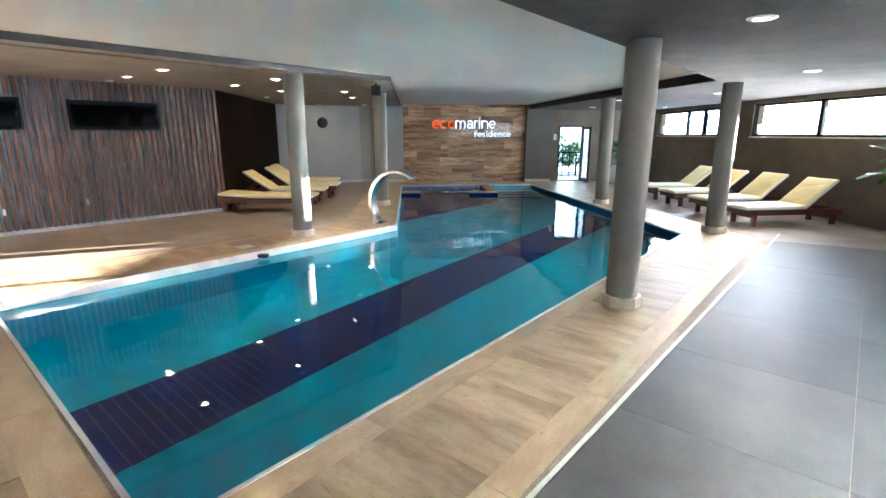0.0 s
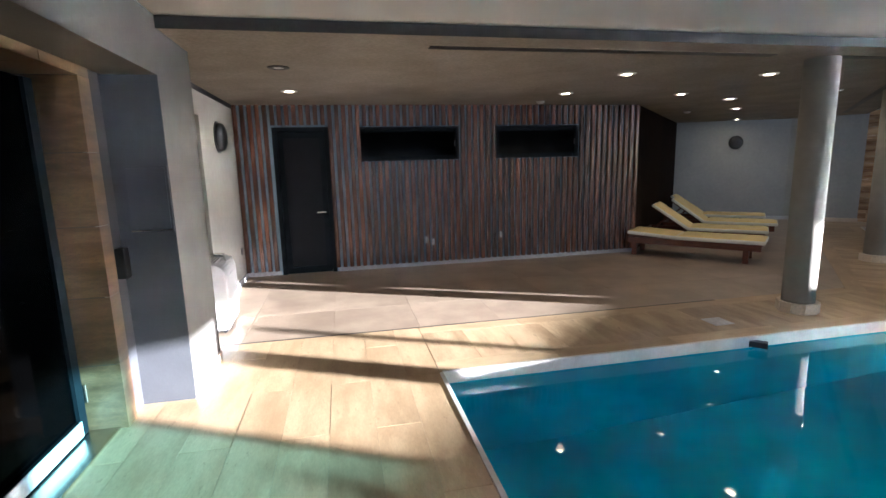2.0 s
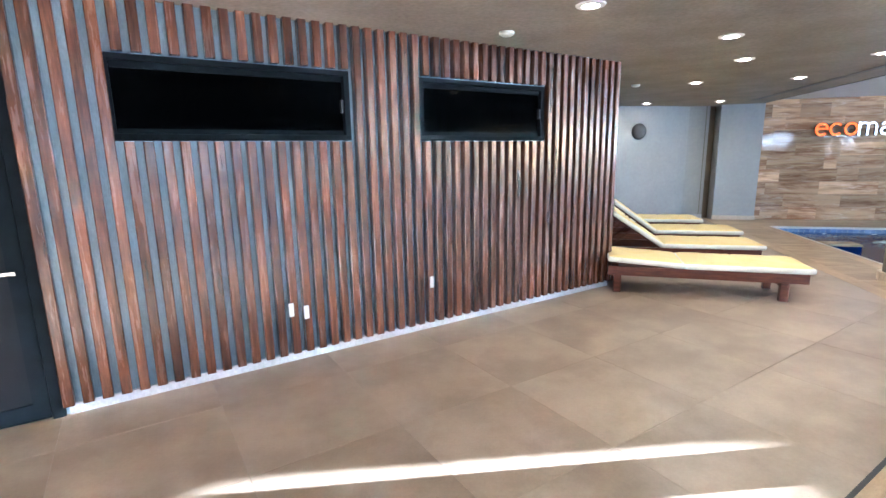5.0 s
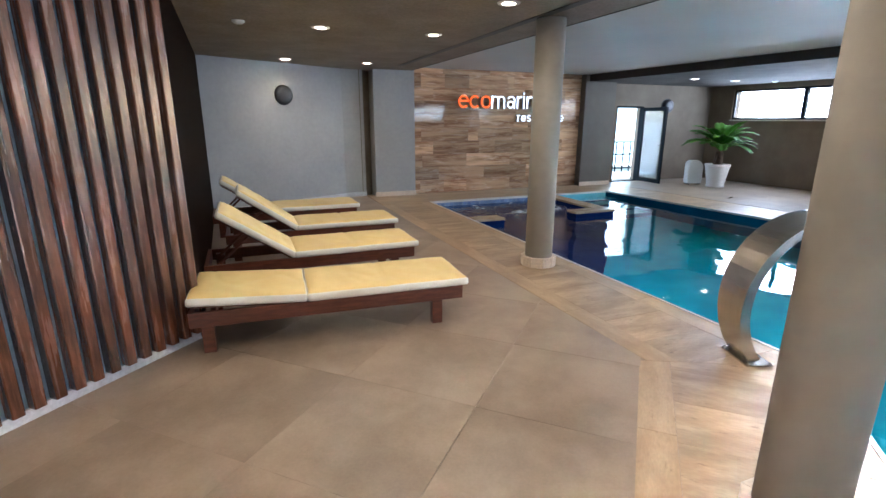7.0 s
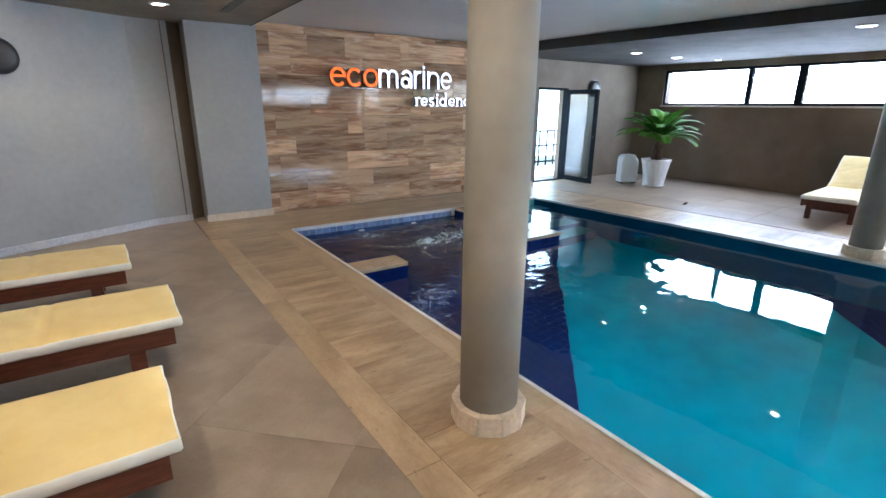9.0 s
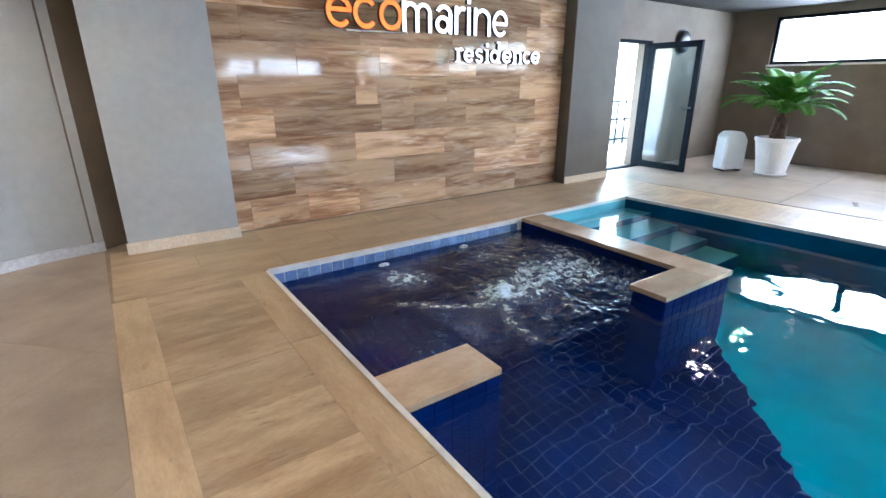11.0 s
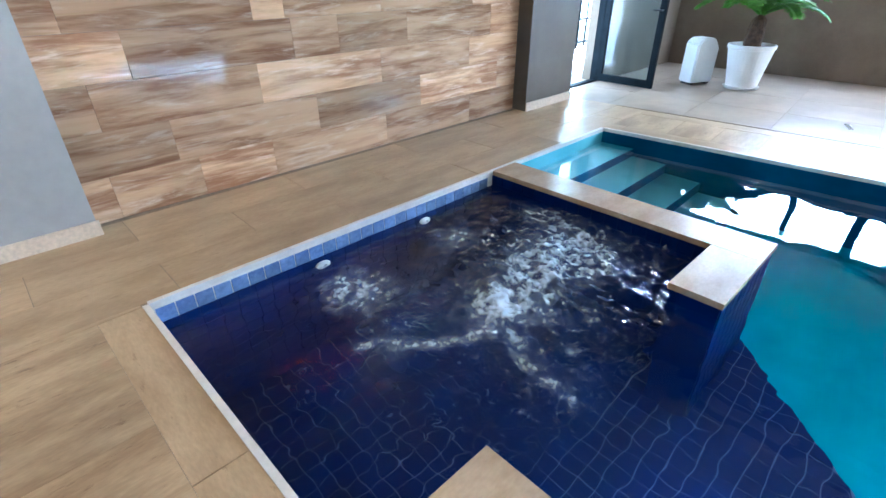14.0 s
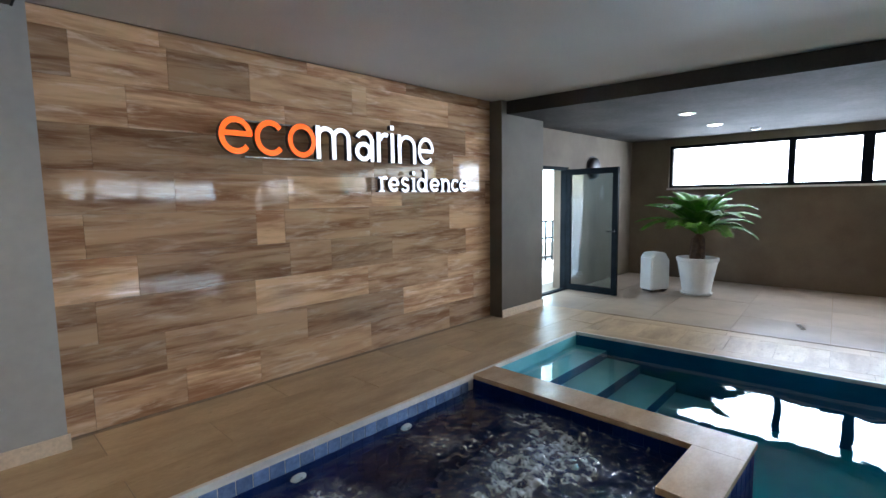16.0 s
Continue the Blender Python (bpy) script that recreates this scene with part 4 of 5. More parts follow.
# ---- dark wood end wall: boards ----
WD = Vector((0.2, -5.4, 0)).normalized()
ang = math.atan2(WD.y, WD.x)
MB = Matrix.Translation((-0.2, 5.4, 0)) @ Matrix.Rotation(ang, 4, "Z")
wood_wall = bpy.data.objects["wall_wood"]
bme = bmesh.new()
box(bme, (-0.069, 0.002, 0.0), (0.069, 0.022, 2.655))
board = done("board", bme, M_DWOOD)
for k in range(38):
    o = new("board", board)
    o.parent = wood_wall
    o.matrix_world = MB @ Matrix.Translation((0.08 + 0.1415 * k, 0, 0))

# ---- west wall: doorway, cooler, lamps ----
MW = Matrix.Translation(A_L) @ Matrix.Rotation(math.atan2(S_DIR.y, S_DIR.x), 4, "Z")     # x along the wall, y into the room


solid("dark_room_box", boxed((1.2, -1.6, -0.05), (3.0, -0.31, 2.6), MW), M_VOID, "near-black box for the unlit room behind the doorway", "wall", kind="structure")
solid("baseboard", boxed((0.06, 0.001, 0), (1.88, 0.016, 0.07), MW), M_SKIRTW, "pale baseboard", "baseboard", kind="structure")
# the gap's shade as a dark strip laid over the wall top
solid("trim", boxed((0.01, 0.001, Z_LEFT - 0.055), (3.14, 0.012, Z_LEFT - 0.001), MW), M_BEAM, "dark strip painted for the shadow gap along the ceiling edge", "trim", kind="structure")
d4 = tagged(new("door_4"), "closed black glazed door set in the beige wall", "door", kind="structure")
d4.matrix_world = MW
# leaf in the painted darkness colour, so the opening reads black
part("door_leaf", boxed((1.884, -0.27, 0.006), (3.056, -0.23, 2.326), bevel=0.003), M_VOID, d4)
part("door_frame", boxed((1.884, -0.225, 0.006), (1.93, -0.19, 2.326), bevel=0.002), M_FRAME, d4)


def round_lamp(m, label):
    e = empty("wall_lamp", m, label, "wall lamp", "round wall lamps")
    part("housing", lathe(bmesh.new(), [(0.185, 0.0), (0.185, 0.035), (0.17, 0.075), (0.12, 0.1), (0.05, 0.108), (0.0001, 0.11)], 32, Matrix.Rotation(radians(-90), 4, "X")), M_BLACK, e, smooth=True)
    part("back_plate", lathe(bmesh.new(), [(0.205, -0.001), (0.205, 0.012)], 32, Matrix.Rotation(radians(-90), 4, "X")), M_BLACK, e)


round_lamp(MW @ Matrix.Translation((1.06, 0.002, 2.13)), "black round wall lamp, unlit, on beige plaster")
ml = Matrix.Translation((1.19, 6.055, 2.09)) @ Matrix.Rotation(math.atan2(-1.33, -2.65), 4, "Z")
round_lamp(ml @ Matrix.Translation((0, -0.02, 0)), "black round wall lamp, unlit, on grey plaster")
round_lamp(pose(11.42, 6.798, 2.03, 0, 0, 180), "black round wall lamp, unlit, beside the garden door")
tagged(solid("wall_socket", boxed((0.24, 0.001, 0.42), (0.32, 0.012, 0.52), MW, bevel=0.003), M_BLACK, "black socket plate on beige plaster", "socket"))

ac = empty("air_conditioner", MW @ pose(2.50, 0.165, 0, 0, 0, 3), "white portable air conditioner standing by the dark doorway", "air conditioner")


def ac_body(x0, x1, pr_, bev):
    bm_ = bmesh.new()
    f0, f1 = [bm_.verts.new((x0, y, z)) for y, z in pr_], [bm_.verts.new((x1, y, z)) for y, z in pr_]
    bm_.faces.new(f0), bm_.faces.new(f1[::-1])
    for k in range(len(pr_)):
        q = (k + 1) % len(pr_)
        bm_.faces.new((f0[k], f1[k], f1[q], f0[q]))
    bmesh.ops.bevel(bm_, geom=list(bm_.edges), offset=bev, segments=2, affect="EDGES")
    return bm_


part("body", ac_body(-0.34, 0.34, [(-0.085, 0.04), (0.135, 0.04), (0.15, 0.30), (0.15, 0.64), (0.125, 0.70), (0.06, 0.74), (-0.06, 0.755), (-0.085, 0.755)], 0.012), M_WHITE, ac)
part("rear_panel", ac_body(-0.335, 0.335, [(-0.155, 0.05), (-0.092, 0.05), (-0.092, 0.74), (-0.115, 0.73), (-0.155, 0.66)], 0.008), M_WHITE, ac)
part("front_panel", boxed((-0.30, 0.1505, 0.36), (0.30, 0.158, 0.60), bevel=0.003), M_WHITE, ac)
part("base", boxed((-0.33, -0.145, 0.03), (0.33, 0.13, 0.05), bevel=0.004), M_BLACK, ac)
tilt = Matrix.Translation((0, 0, 0.7565)) @ Matrix.Rotation(radians(-7), 4, "X")
gr = part("grille", boxed((-0.10, -0.06, 0.0005), (0.29, 0.052, 0.004), tilt), M_WHITE, ac, "air outlet grille with dark slots")
for k in range(4):
    for x0_, x1_ in ((-0.09, 0.09), (0.105, 0.28)):
        part("slot", boxed((x0_, -0.052 + k * 0.027, 0.0042), (x1_, -0.038 + k * 0.027, 0.006), tilt), M_BLACK, gr)
part("control_panel", boxed((-0.31, -0.05, 0.0005), (-0.20, 0.05, 0.012), tilt, bevel=0.004), M_STEEL, ac, "grey control panel")
part("flap", boxed((-0.17, -0.03, 0.001), (-0.125, 0.05, 0.022), tilt, bevel=0.006), M_WHITE, ac)
part("cable", tube(bmesh.new(), [(-0.14, 0.02, 0.775), (-0.05, 0.09, 0.755), (0.05, 0.118, 0.732), (-0.08, 0.14, 0.715), (-0.2, 0.142, 0.71), (-0.3, 0.12, 0.725)], 0.006), M_WHITE, ac)
for x in (-0.28, 0.28):
    for y in (-0.10, 0.09):
        part("caster", lathe(bmesh.new(), [(0.02, -0.012), (0.02, 0.012)], 12, Matrix.Translation((x, y, 0.02)) @ Matrix.Rotation(radians(90), 4, "Y")), M_BLACK, ac)

# pier control panel
MP = Matrix.Translation(K0) @ Matrix.Rotation(math.atan2(AX.y, AX.x), 4, "Z")      # x along the dark face, -y into the room
M_PANEL = surface("satin_charcoal_cover", (0.028, 0.029, 0.034), (0.036, 0.037, 0.043), 2, rough=(0.3, 0.4), bump=0.02, gain=0.03)
e = empty("control_panel", MP @ Matrix.Translation((0.215, -0.006, 1.51)), "dark flush control panel on the charcoal pier", "control panel")
part("panel_frame", boxed((-0.14, -0.012, -0.23), (0.14, 0.0, 0.23), bevel=0.003), M_DARKG, e)
part("cover", boxed((-0.125, -0.016, -0.205), (0.125, -0.012, 0.215), bevel=0.0015), M_PANEL, e, "satin charcoal cover")
part("edge_strip", boxed((-0.13, -0.02, -0.222), (0.13, -0.012, -0.212)), M_STEEL, e, "thin bright lower edge")

# ---- near glazed doors in their stone frame ----
MD = Matrix.Translation(K0) @ Matrix.Rotation(math.atan2(S_DIR.y, S_DIR.x), 4, "Z")      # x along the wall, y into the room
dj = tagged(new("door_2"), "open dark doorway framed with wood-veined stone", "door", kind="structure")
dj.matrix_world = MD
for lo, hi in (((0.20, -0.31, 0), (0.34, 0.03, 2.28)), ((2.60, -0.31, 0), (2.74, 0.03, 2.28)), ((0.20, -0.31, 2.28), (2.74, 0.03, 2.34))):
    for k in range(5):
        if hi[2] - lo[2] > 1:
            h0 = lo[2] + (hi[2] - lo[2]) * k / 5
            part("jamb_stone", boxed((lo[0], lo[1], h0 + 0.002), (hi[0], hi[1], h0 + (hi[2] - lo[2]) / 5 - 0.002)), M_JAMB, dj)
        else:
            w0 = lo[0] + (hi[0] - lo[0]) * k / 5
            part("jamb_stone", boxed((w0 + 0.002, lo[1], lo[2]), (w0 + (hi[0] - lo[0]) / 5 - 0.002, hi[1], hi[2])), M_JAMB, dj)
part("door_leaf", box(box(box(bmesh.new(), (0.36, -0.25, 0.02), (0.44, -0.20, 2.25)), (1.30, -0.25, 0.02), (1.38, -0.20, 2.25)), (0.44, -0.25, 0.02), (1.30, -0.20, 0.13)), M_FRAME, dj)
# pale rail colour carries the sunlight striking the foot of the door
part("sunlit_kick_rail", boxed((0.44, -0.197, 0.03), (1.30, -0.19, 0.13)), M_SKIRTW, dj, "lower door rail, paled for the sunlight on it")
part("pane", boxed((0.44, -0.23, 0.13), (1.30, -0.222, 2.25)), M_DGLASS, dj)
part("threshold", boxed((0.34, -0.30, 0.0), (2.60, -0.02, 0.014)), M_STEEL, dj)
part("hinge", lathe(bmesh.new(), [(0.012, 0.22), (0.012, 0.34)], 10, Matrix.Translation((0.352, -0.19, 0))), M_STEEL, dj)
solid("dark_room_box", boxed((-0.3, -2.2, -0.1), (3.2, -0.32, 2.6), MD), M_VOID, "near-black box for the unlit room behind the stone doorway", "wall", kind="structure")
tagged(solid("wall_box", boxed((0.05, 0.001, 0.98), (0.13, 0.06, 1.19), MD, bevel=0.006), M_BLACK, "black control box beside the stone door frame", "control box"))

# ---- right wall windows ----


M_TINT, t_, b_ = mat_new("green_tinted_window_glass")
tp_, gl_, mx_ = t_.nodes.new("ShaderNodeBsdfTransparent"), t_.nodes.new("ShaderNodeBsdfGlossy"), t_.nodes.new("ShaderNodeMixShader")
tp_.inputs[0].default_value = (0.44, 0.70, 0.74, 1)
gl_.inputs["Roughness"].default_value = 0.02
mx_.inputs[0].default_value = 0.06
t_.links.new(tp_.outputs[0], mx_.inputs[1]), t_.links.new(gl_.outputs[0], mx_.inputs[2]), t_.links.new(mx_.outputs[0], t_.nodes["Material Output"].inputs[0])
t_.nodes.remove(b_)


def high_window(name, y0, y1, posts, z0, z1, label, place=Matrix.Translation((13.06, 0, 0)), tinted=()):
    e = tagged(new(name), label, "window", kind="structure")
    e.matrix_world = place
    for lo, hi in (((0.03, y0, z0), (0.11, y1, z0 + 0.05)), ((0.03, y0, z1 - 0.05), (0.11, y1, z1)), ((0.03, y0, z0 + 0.05), (0.11, y0 + 0.05, z1 - 0.05)), ((0.03, y1 - 0.05, z0 + 0.05), (0.11, y1, z1 - 0.05))):
        part("window_frame", boxed(lo, hi, bevel=0.004), M_FRAME, e)
    edges = [y0 + 0.05]
    for p, w in sorted(posts):
        part("mullion", boxed((0.025, p - w / 2, z0 + 0.05), (0.115, p + w / 2, z1 - 0.05), bevel=0.004), M_FRAME, e)
        edges += [p - w / 2, p + w / 2]
    edges.append(y1 - 0.05)
    for k, (a, b) in enumerate(zip(edges[::2], edges[1::2])):
        o = part("pane", boxed((0.066, a, z0 + 0.05), (0.072, b, z1 - 0.05)), M_TINT if k in tinted else M_GLASS, e)
        o.visible_shadow = k in tinted
    part("window_sill", boxed((-0.02, y0 - 0.03, z0 - 0.035), (0.03, y1 + 0.03, z0 - 0.004), bevel=0.004), M_EDGE, e)


high_window("window_3", 1.75, 6.08, ((4.20, 0.09), (3.27, 0.14)), 1.68, 2.45, "dark-framed high window band, bright with daylight")
high_window("window_4", -3.86, 1.07, ((-1.05, 0.09), (-3.03, 0.05)), 1.68, 2.47, "dark-framed high window, bright with low sun, one pane tinted", tinted=(0,))
high_window("window_5", -9.0, -6.2, ((-7.6, 0.09),), 1.68, 2.47, "dark-framed high window, bright with daylight")
high_window("window_6", 6.9, 12.7, ((8.3, 0.09), (9.6, 0.2), (11.1, 0.09)), 1.70, 2.47, "dark-framed high window band behind the near deck",
            Matrix.Translation((0, SW0.y, 0)) @ Matrix(((0, 1, 0, 0), (-1, 0, 0, 0), (0, 0, 1, 0), (0, 0, 0, 1))))

# ---- garden door ----
d3 = tagged(new("door_3"), "dark aluminium glazed double door, one leaf open inwards", "door", kind="structure")
d3.matrix_world = Matrix.Translation((0, 6.8, 0))
for lo, hi in (((9.70, 0.02, 0), (9.75, 0.12, 2.02)), ((10.58, 0.02, 0), (10.63, 0.12, 2.02)), ((9.75, 0.02, 1.97), (10.58, 0.12, 2.02)), ((9.75, 0.02, 0.0), (10.58, 0.12, 0.02))):
    part("door_frame", boxed(lo, hi, bevel=0.003), M_FRAME, d3)
mlf = Matrix.Translation((10.61, 0.02, 0)) @ Matrix.Rotation(radians(-92), 4, "Z")
leaf = part("door_leaf", box(box(box(box(bmesh.new(), (0, -0.025, 0.02), (0.085, 0.025, 1.98), mlf), (0.80, -0.025, 0.02), (0.885, 0.025, 1.98), mlf),
                                  (0.085, -0.025, 0.02), (0.80, 0.025, 0.12), mlf), (0.085, -0.025, 1.89), (0.80, 0.025, 1.98), mlf), M_FRAME, d3)
gp = part("pane", boxed((0.085, -0.006, 0.12), (0.80, 0.006, 1.89), mlf), glass("tinted_door_glass", (0.5, 0.64, 0.68), 0.03), leaf)
gp.visible_shadow = False
part("handle", box(boxed((0.835, -0.06, 1.0), (0.855, 0.06, 1.02), mlf), (0.73, -0.065, 1.0), (0.855, -0.05, 1.02), mlf), M_BLACK, leaf)
tagged(solid("wall_notice", boxed((9.50, 6.784, 1.50), (9.61, 6.799, 1.72), bevel=0.002), M_PAPER, "small white notice plate beside the garden door", "notice"))

# ---- outside ----
solid("ground", boxed((-400, 7.5, -0.45), (400, 800, -0.25)), M_GROUND, "pale ground outside reaching the horizon", "ground", kind="structure")
solid("ground_east", boxed((14.2, -800, -0.45), (800, 7.49, -0.25)), M_GROUND, "pale ground outside reaching the horizon", "ground", kind="structure")
solid("terrace", boxed((8.6, 7.1, -0.24), (16.4, 9.2, -0.01)), M_EDGE, "pale paved terrace outside the garden door", "terrace", kind="structure")
rl = empty("railing", Matrix.Translation((0, 9.0, 0)), "grey metal terrace railing outside the garden door", "railing")
for k in range(26):
    part("post", boxed((8.8 + 0.29 * k, -0.02, -0.02), (8.83 + 0.29 * k, 0.01, 0.95)), M_FRAME, rl)
for z in (0.10, 0.55, 0.95):
    part("rail", boxed((8.7, -0.025, z), (16.2, 0.015, z + 0.04)), M_FRAME, rl)
M_BACK = glow("hazy_daylight", (0.86, 0.95, 1.0), 0.32)
M_BACKN = glow("hazy_garden_light", (0.55, 0.78, 0.86), 0.065)
solid("backdrop", boxed((15.6, 2.35, 0.2), (15.7, 9.2, 6.5)), M_BACK, "bright hazy distance outside the window band", "backdrop", kind="structure")
solid("backdrop_north", boxed((6.0, 13.0, -0.2), (25.0, 13.1, 7.0)), M_BACKN, "bright hazy distance beyond the terrace", "backdrop", kind="structure")
rnd = random.Random(4)
for bx, by, br in ((9.5, 10.6, 0.8), (10.6, 11.0, 1.0), (11.6, 10.4, 0.7)):
    bm = bmesh.new()
    for k in range(420):
        th_, ph = rnd.uniform(0, 2 * math.pi), math.acos(rnd.uniform(-0.3, 1))
        rr = br * rnd.uniform(0.55, 1.0)
        c = Vector((bx + rr * math.sin(ph) * math.cos(th_), by + rr * math.sin(ph) * math.sin(th_), 0.55 + rr * math.cos(ph) * 1.25))
        r3 = Euler((rnd.uniform(0, 6), rnd.uniform(0, 6), rnd.uniform(0, 6))).to_matrix()
        l_, w_ = rnd.uniform(0.08, 0.16), rnd.uniform(0.03, 0.06)
        bm.faces.new([bm.verts.new(c + r3 @ Vector(q)) for q in ((-l_, 0, 0), (0, -w_, 0.01), (l_, 0, 0), (0, w_, 0.01))])
    sh = empty("garden_shrub", Matrix.Translation((0, 0, 0)), "green leafy garden shrub beyond the railing", "shrub", "garden shrubs")
    part("crown", bm, M_SHRUB, sh)
    part("stem", tube(bmesh.new(), [(bx, by, -0.25), (bx, by, 0.7)], [0.05, 0.03]), M_TRUNK, sh)

# ---- plant, pot, covered heater ----


def frond(bm_, base, yaw, lean, ln, curl, rg):
    """An arching feather leaf: it leaves the crown at lean from the vertical and bends over by curl."""
    pts, p = [base], Vector(base)
    out = Vector((math.cos(yaw), math.sin(yaw), 0))
    for k in range(12):
        a = lean + curl * ((k + 1) / 12) ** 1.3
        p = p + (out * math.sin(a) + Vector((0, 0, math.cos(a)))) * ln / 12
        pts.append(p)
    tube(bm_, pts, [0.009 - 0.0006 * k for k in range(13)], 5)
    side = out.cross(Vector((0, 0, 1))).normalized()
    for k in range(58):
        q = 0.12 + 0.88 * k / 57
        i = min(11, int(q * 12))
        p = pts[i].lerp(pts[i + 1], q * 12 - i)
        d = (pts[i + 1] - pts[i]).normalized()
        up = side.cross(d)
        wl = (0.20 * math.sin(math.pi * (0.16 + 0.78 * q)) ** 0.7 + 0.02) * rg.uniform(0.85, 1.1)
        for sg in (1, -1):
            way = (side * sg * 0.8 + d * rg.uniform(0.5, 0.75) + up * 0.22).normalized()
            mid = p + way * wl * 0.55
            tip = p + way * wl - Vector((0, 0, wl * rg.uniform(0.1, 0.3)))
            hw = d * 0.016
            a_, b_, c_, e_ = bm_.verts.new(p - hw * 0.6), bm_.verts.new(p + hw * 0.6), bm_.verts.new(mid + hw), bm_.verts.new(mid - hw)
            f_ = bm_.verts.new(tip)
            bm_.faces.new((a_, b_, c_, e_)), bm_.faces.new((e_, c_, f_))


def potted_cycad(x, y, label, seed, size=1.0):
    rg = random.Random(seed)
    e_ = empty("potted_palm", Matrix.Translation((x, y, 0)), label, "potted palm")
    pot = part("pot", lathe(bmesh.new(), [(0.20, 0.03), (0.235, 0.25), (0.285, 0.52), (0.30, 0.53), (0.30, 0.575), (0.275, 0.58), (0.265, 0.50), (0.0001, 0.50)], 36), M_POT, e_, smooth=False)
    part("saucer", lathe(bmesh.new(), [(0.21, 0.0), (0.235, 0.03), (0.225, 0.035), (0.0001, 0.03)], 32), M_POT, e_)
    part("soil", lathe(bmesh.new(), [(0.262, 0.50), (0.262, 0.51), (0.0001, 0.53)], 24), M_TRUNK, e_, "dark soil")
    bt = lathe(bmesh.new(), [(0.10, 0.5), (0.115, 0.6), (0.10, 0.75), (0.085, 0.88), (0.03, 0.95), (0.0001, 0.96)], 18)
    for v in bt.verts:
        v.co += Vector((noise.noise(v.co * 30), noise.noise(v.co * 31 + Vector((5, 0, 0))), 0)) * 0.02
    part("trunk", bt, M_TRUNK, e_, "shaggy brown trunk")
    n = 27
    for k in range(n):
        bmf = bmesh.new()
        q = k / (n - 1)
        frond(bmf, Vector((0, 0, 0.92)), 2 * math.pi * k * 0.382 + rg.uniform(-0.2, 0.2), radians(6 + 52 * q + rg.uniform(-6, 6)), size * rg.uniform(0.8, 1.0), radians(rg.uniform(48, 88)), rg)
        part("frond", bmf, M_LEAF, e_)
    return e_


potted_cycad(11.62, 5.11, "green cycad palm in a white tapered pot", 3)
potted_cycad(12.45, -4.16, "green palm in a white pot under the windows", 8, 1.12)
cv = empty("covered_heater", pose(11.50, 5.71, 0, 0, 0, -25), "white covered heater unit standing beside the palm pot", "heater")
bm = bmesh.new()
pr = [(-0.19, 0.03), (0.19, 0.03), (0.19, 0.50), (0.09, 0.63), (-0.12, 0.63), (-0.19, 0.56)]
fa = [bm.verts.new((x, -0.13, z)) for x, z in pr]
fb = [bm.verts.new((x, 0.13, z)) for x, z in pr]
bm.faces.new(fa), bm.faces.new(fb[::-1])
for i in range(6):
    bm.faces.new((fa[i], fb[i], fb[(i + 1) % 6], fa[(i + 1) % 6]))
bmesh.ops.bevel(bm, geom=list(bm.edges), offset=0.018, segments=2, affect="EDGES")
part("cover", bm, M_WHITE, cv)
for x in (-0.14, 0.14):
    part("foot", boxed((x - 0.03, -0.09, 0), (x + 0.03, 0.09, 0.035)), M_BLACK, cv)

# ---- downlights and ceiling fittings ----


def downlight(x, y, z, watts, lit=True):
    e_ = empty("downlight", Matrix.Translation((x, y, z)), "recessed round ceiling downlight, " + ("glowing warm" if lit else "dark rim, dim"), "ceiling lamp", "recessed downlights")
    part("rim", lathe(bmesh.new(), [(0.056, -0.003), (0.060, -0.012), (0.098, -0.010), (0.105, -0.001)], 24), M_WHITE if lit else M_BLACK, e_)
    part("diffuser", lathe(bmesh.new(), [(0.057, -0.004), (0.055, -0.007), (0.0001, -0.007)], 24), M_LED if lit else M_PAPER, e_, "glowing diffuser" if lit else "")
    if watts:
        la = bpy.data.lights.new("downlight_beam", "SPOT")
        la.energy, la.color, la.spot_size, la.spot_blend, la.shadow_soft_size = watts, (1.0, 0.82, 0.60), radians(125), 0.6, 0.07
        ob_ = new("downlight_beam", la)
        ob_.matrix_world = Matrix.Translation((x, y, z - 0.03))
    return e_


for x, y in ((-0.45, -2.45), (0.63, -3.46), (0.85, -1.10), (1.96, -2.24), (1.40, 0.22), (2.78, 0.30), (2.74, 2.12), (1.38, 2.16), (1.22, 5.42), (2.69, 5.48), (-3.03, -5.23)):
    downlight(x, y, Z_LEFT, 0.78)
downlight(-1.93, -6.23, Z_LEFT, 0, False)
for x, y in ((7.0, -7.55), (9.85, -4.6), (9.68, 1.40), (10.85, -0.9), (10.22, 4.90), (11.58, 4.94)):
    downlight(x, y, Z_RIGHT, 0.36)
for x, y, z in ((-1.09, -1.85, Z_LEFT), (0.51, 2.09, Z_LEFT), (12.5, 4.6, Z_RIGHT)):
    e = empty("smoke_detector", Matrix.Translation((x, y, z)), "small white round ceiling smoke detector", "smoke detector", "smoke detectors")
    part("dome", lathe(bmesh.new(), [(0.065, -0.001), (0.065, -0.018), (0.04, -0.035), (0.0001, -0.036)], 20), M_WHITE, e)
for s0, s1 in ((0.05, 3.45), (4.1, 5.75)):
    e = empty("slot_diffuser", Matrix.Identity(4), "long narrow black air slot in the ceiling", "air vent", "ceiling air slots")
    part("slot", prism(bmesh.new(), [ab(s0, 0.43), ab(s1, 0.43), ab(s1, 0.53), ab(s0, 0.53)], Z_LEFT - 0.004, Z_LEFT + 0.002), M_BLACK, e)
e = empty("slot_diffuser", Matrix.Identity(4), "long narrow black air slot in the ceiling", "air vent", "ceiling air slots")
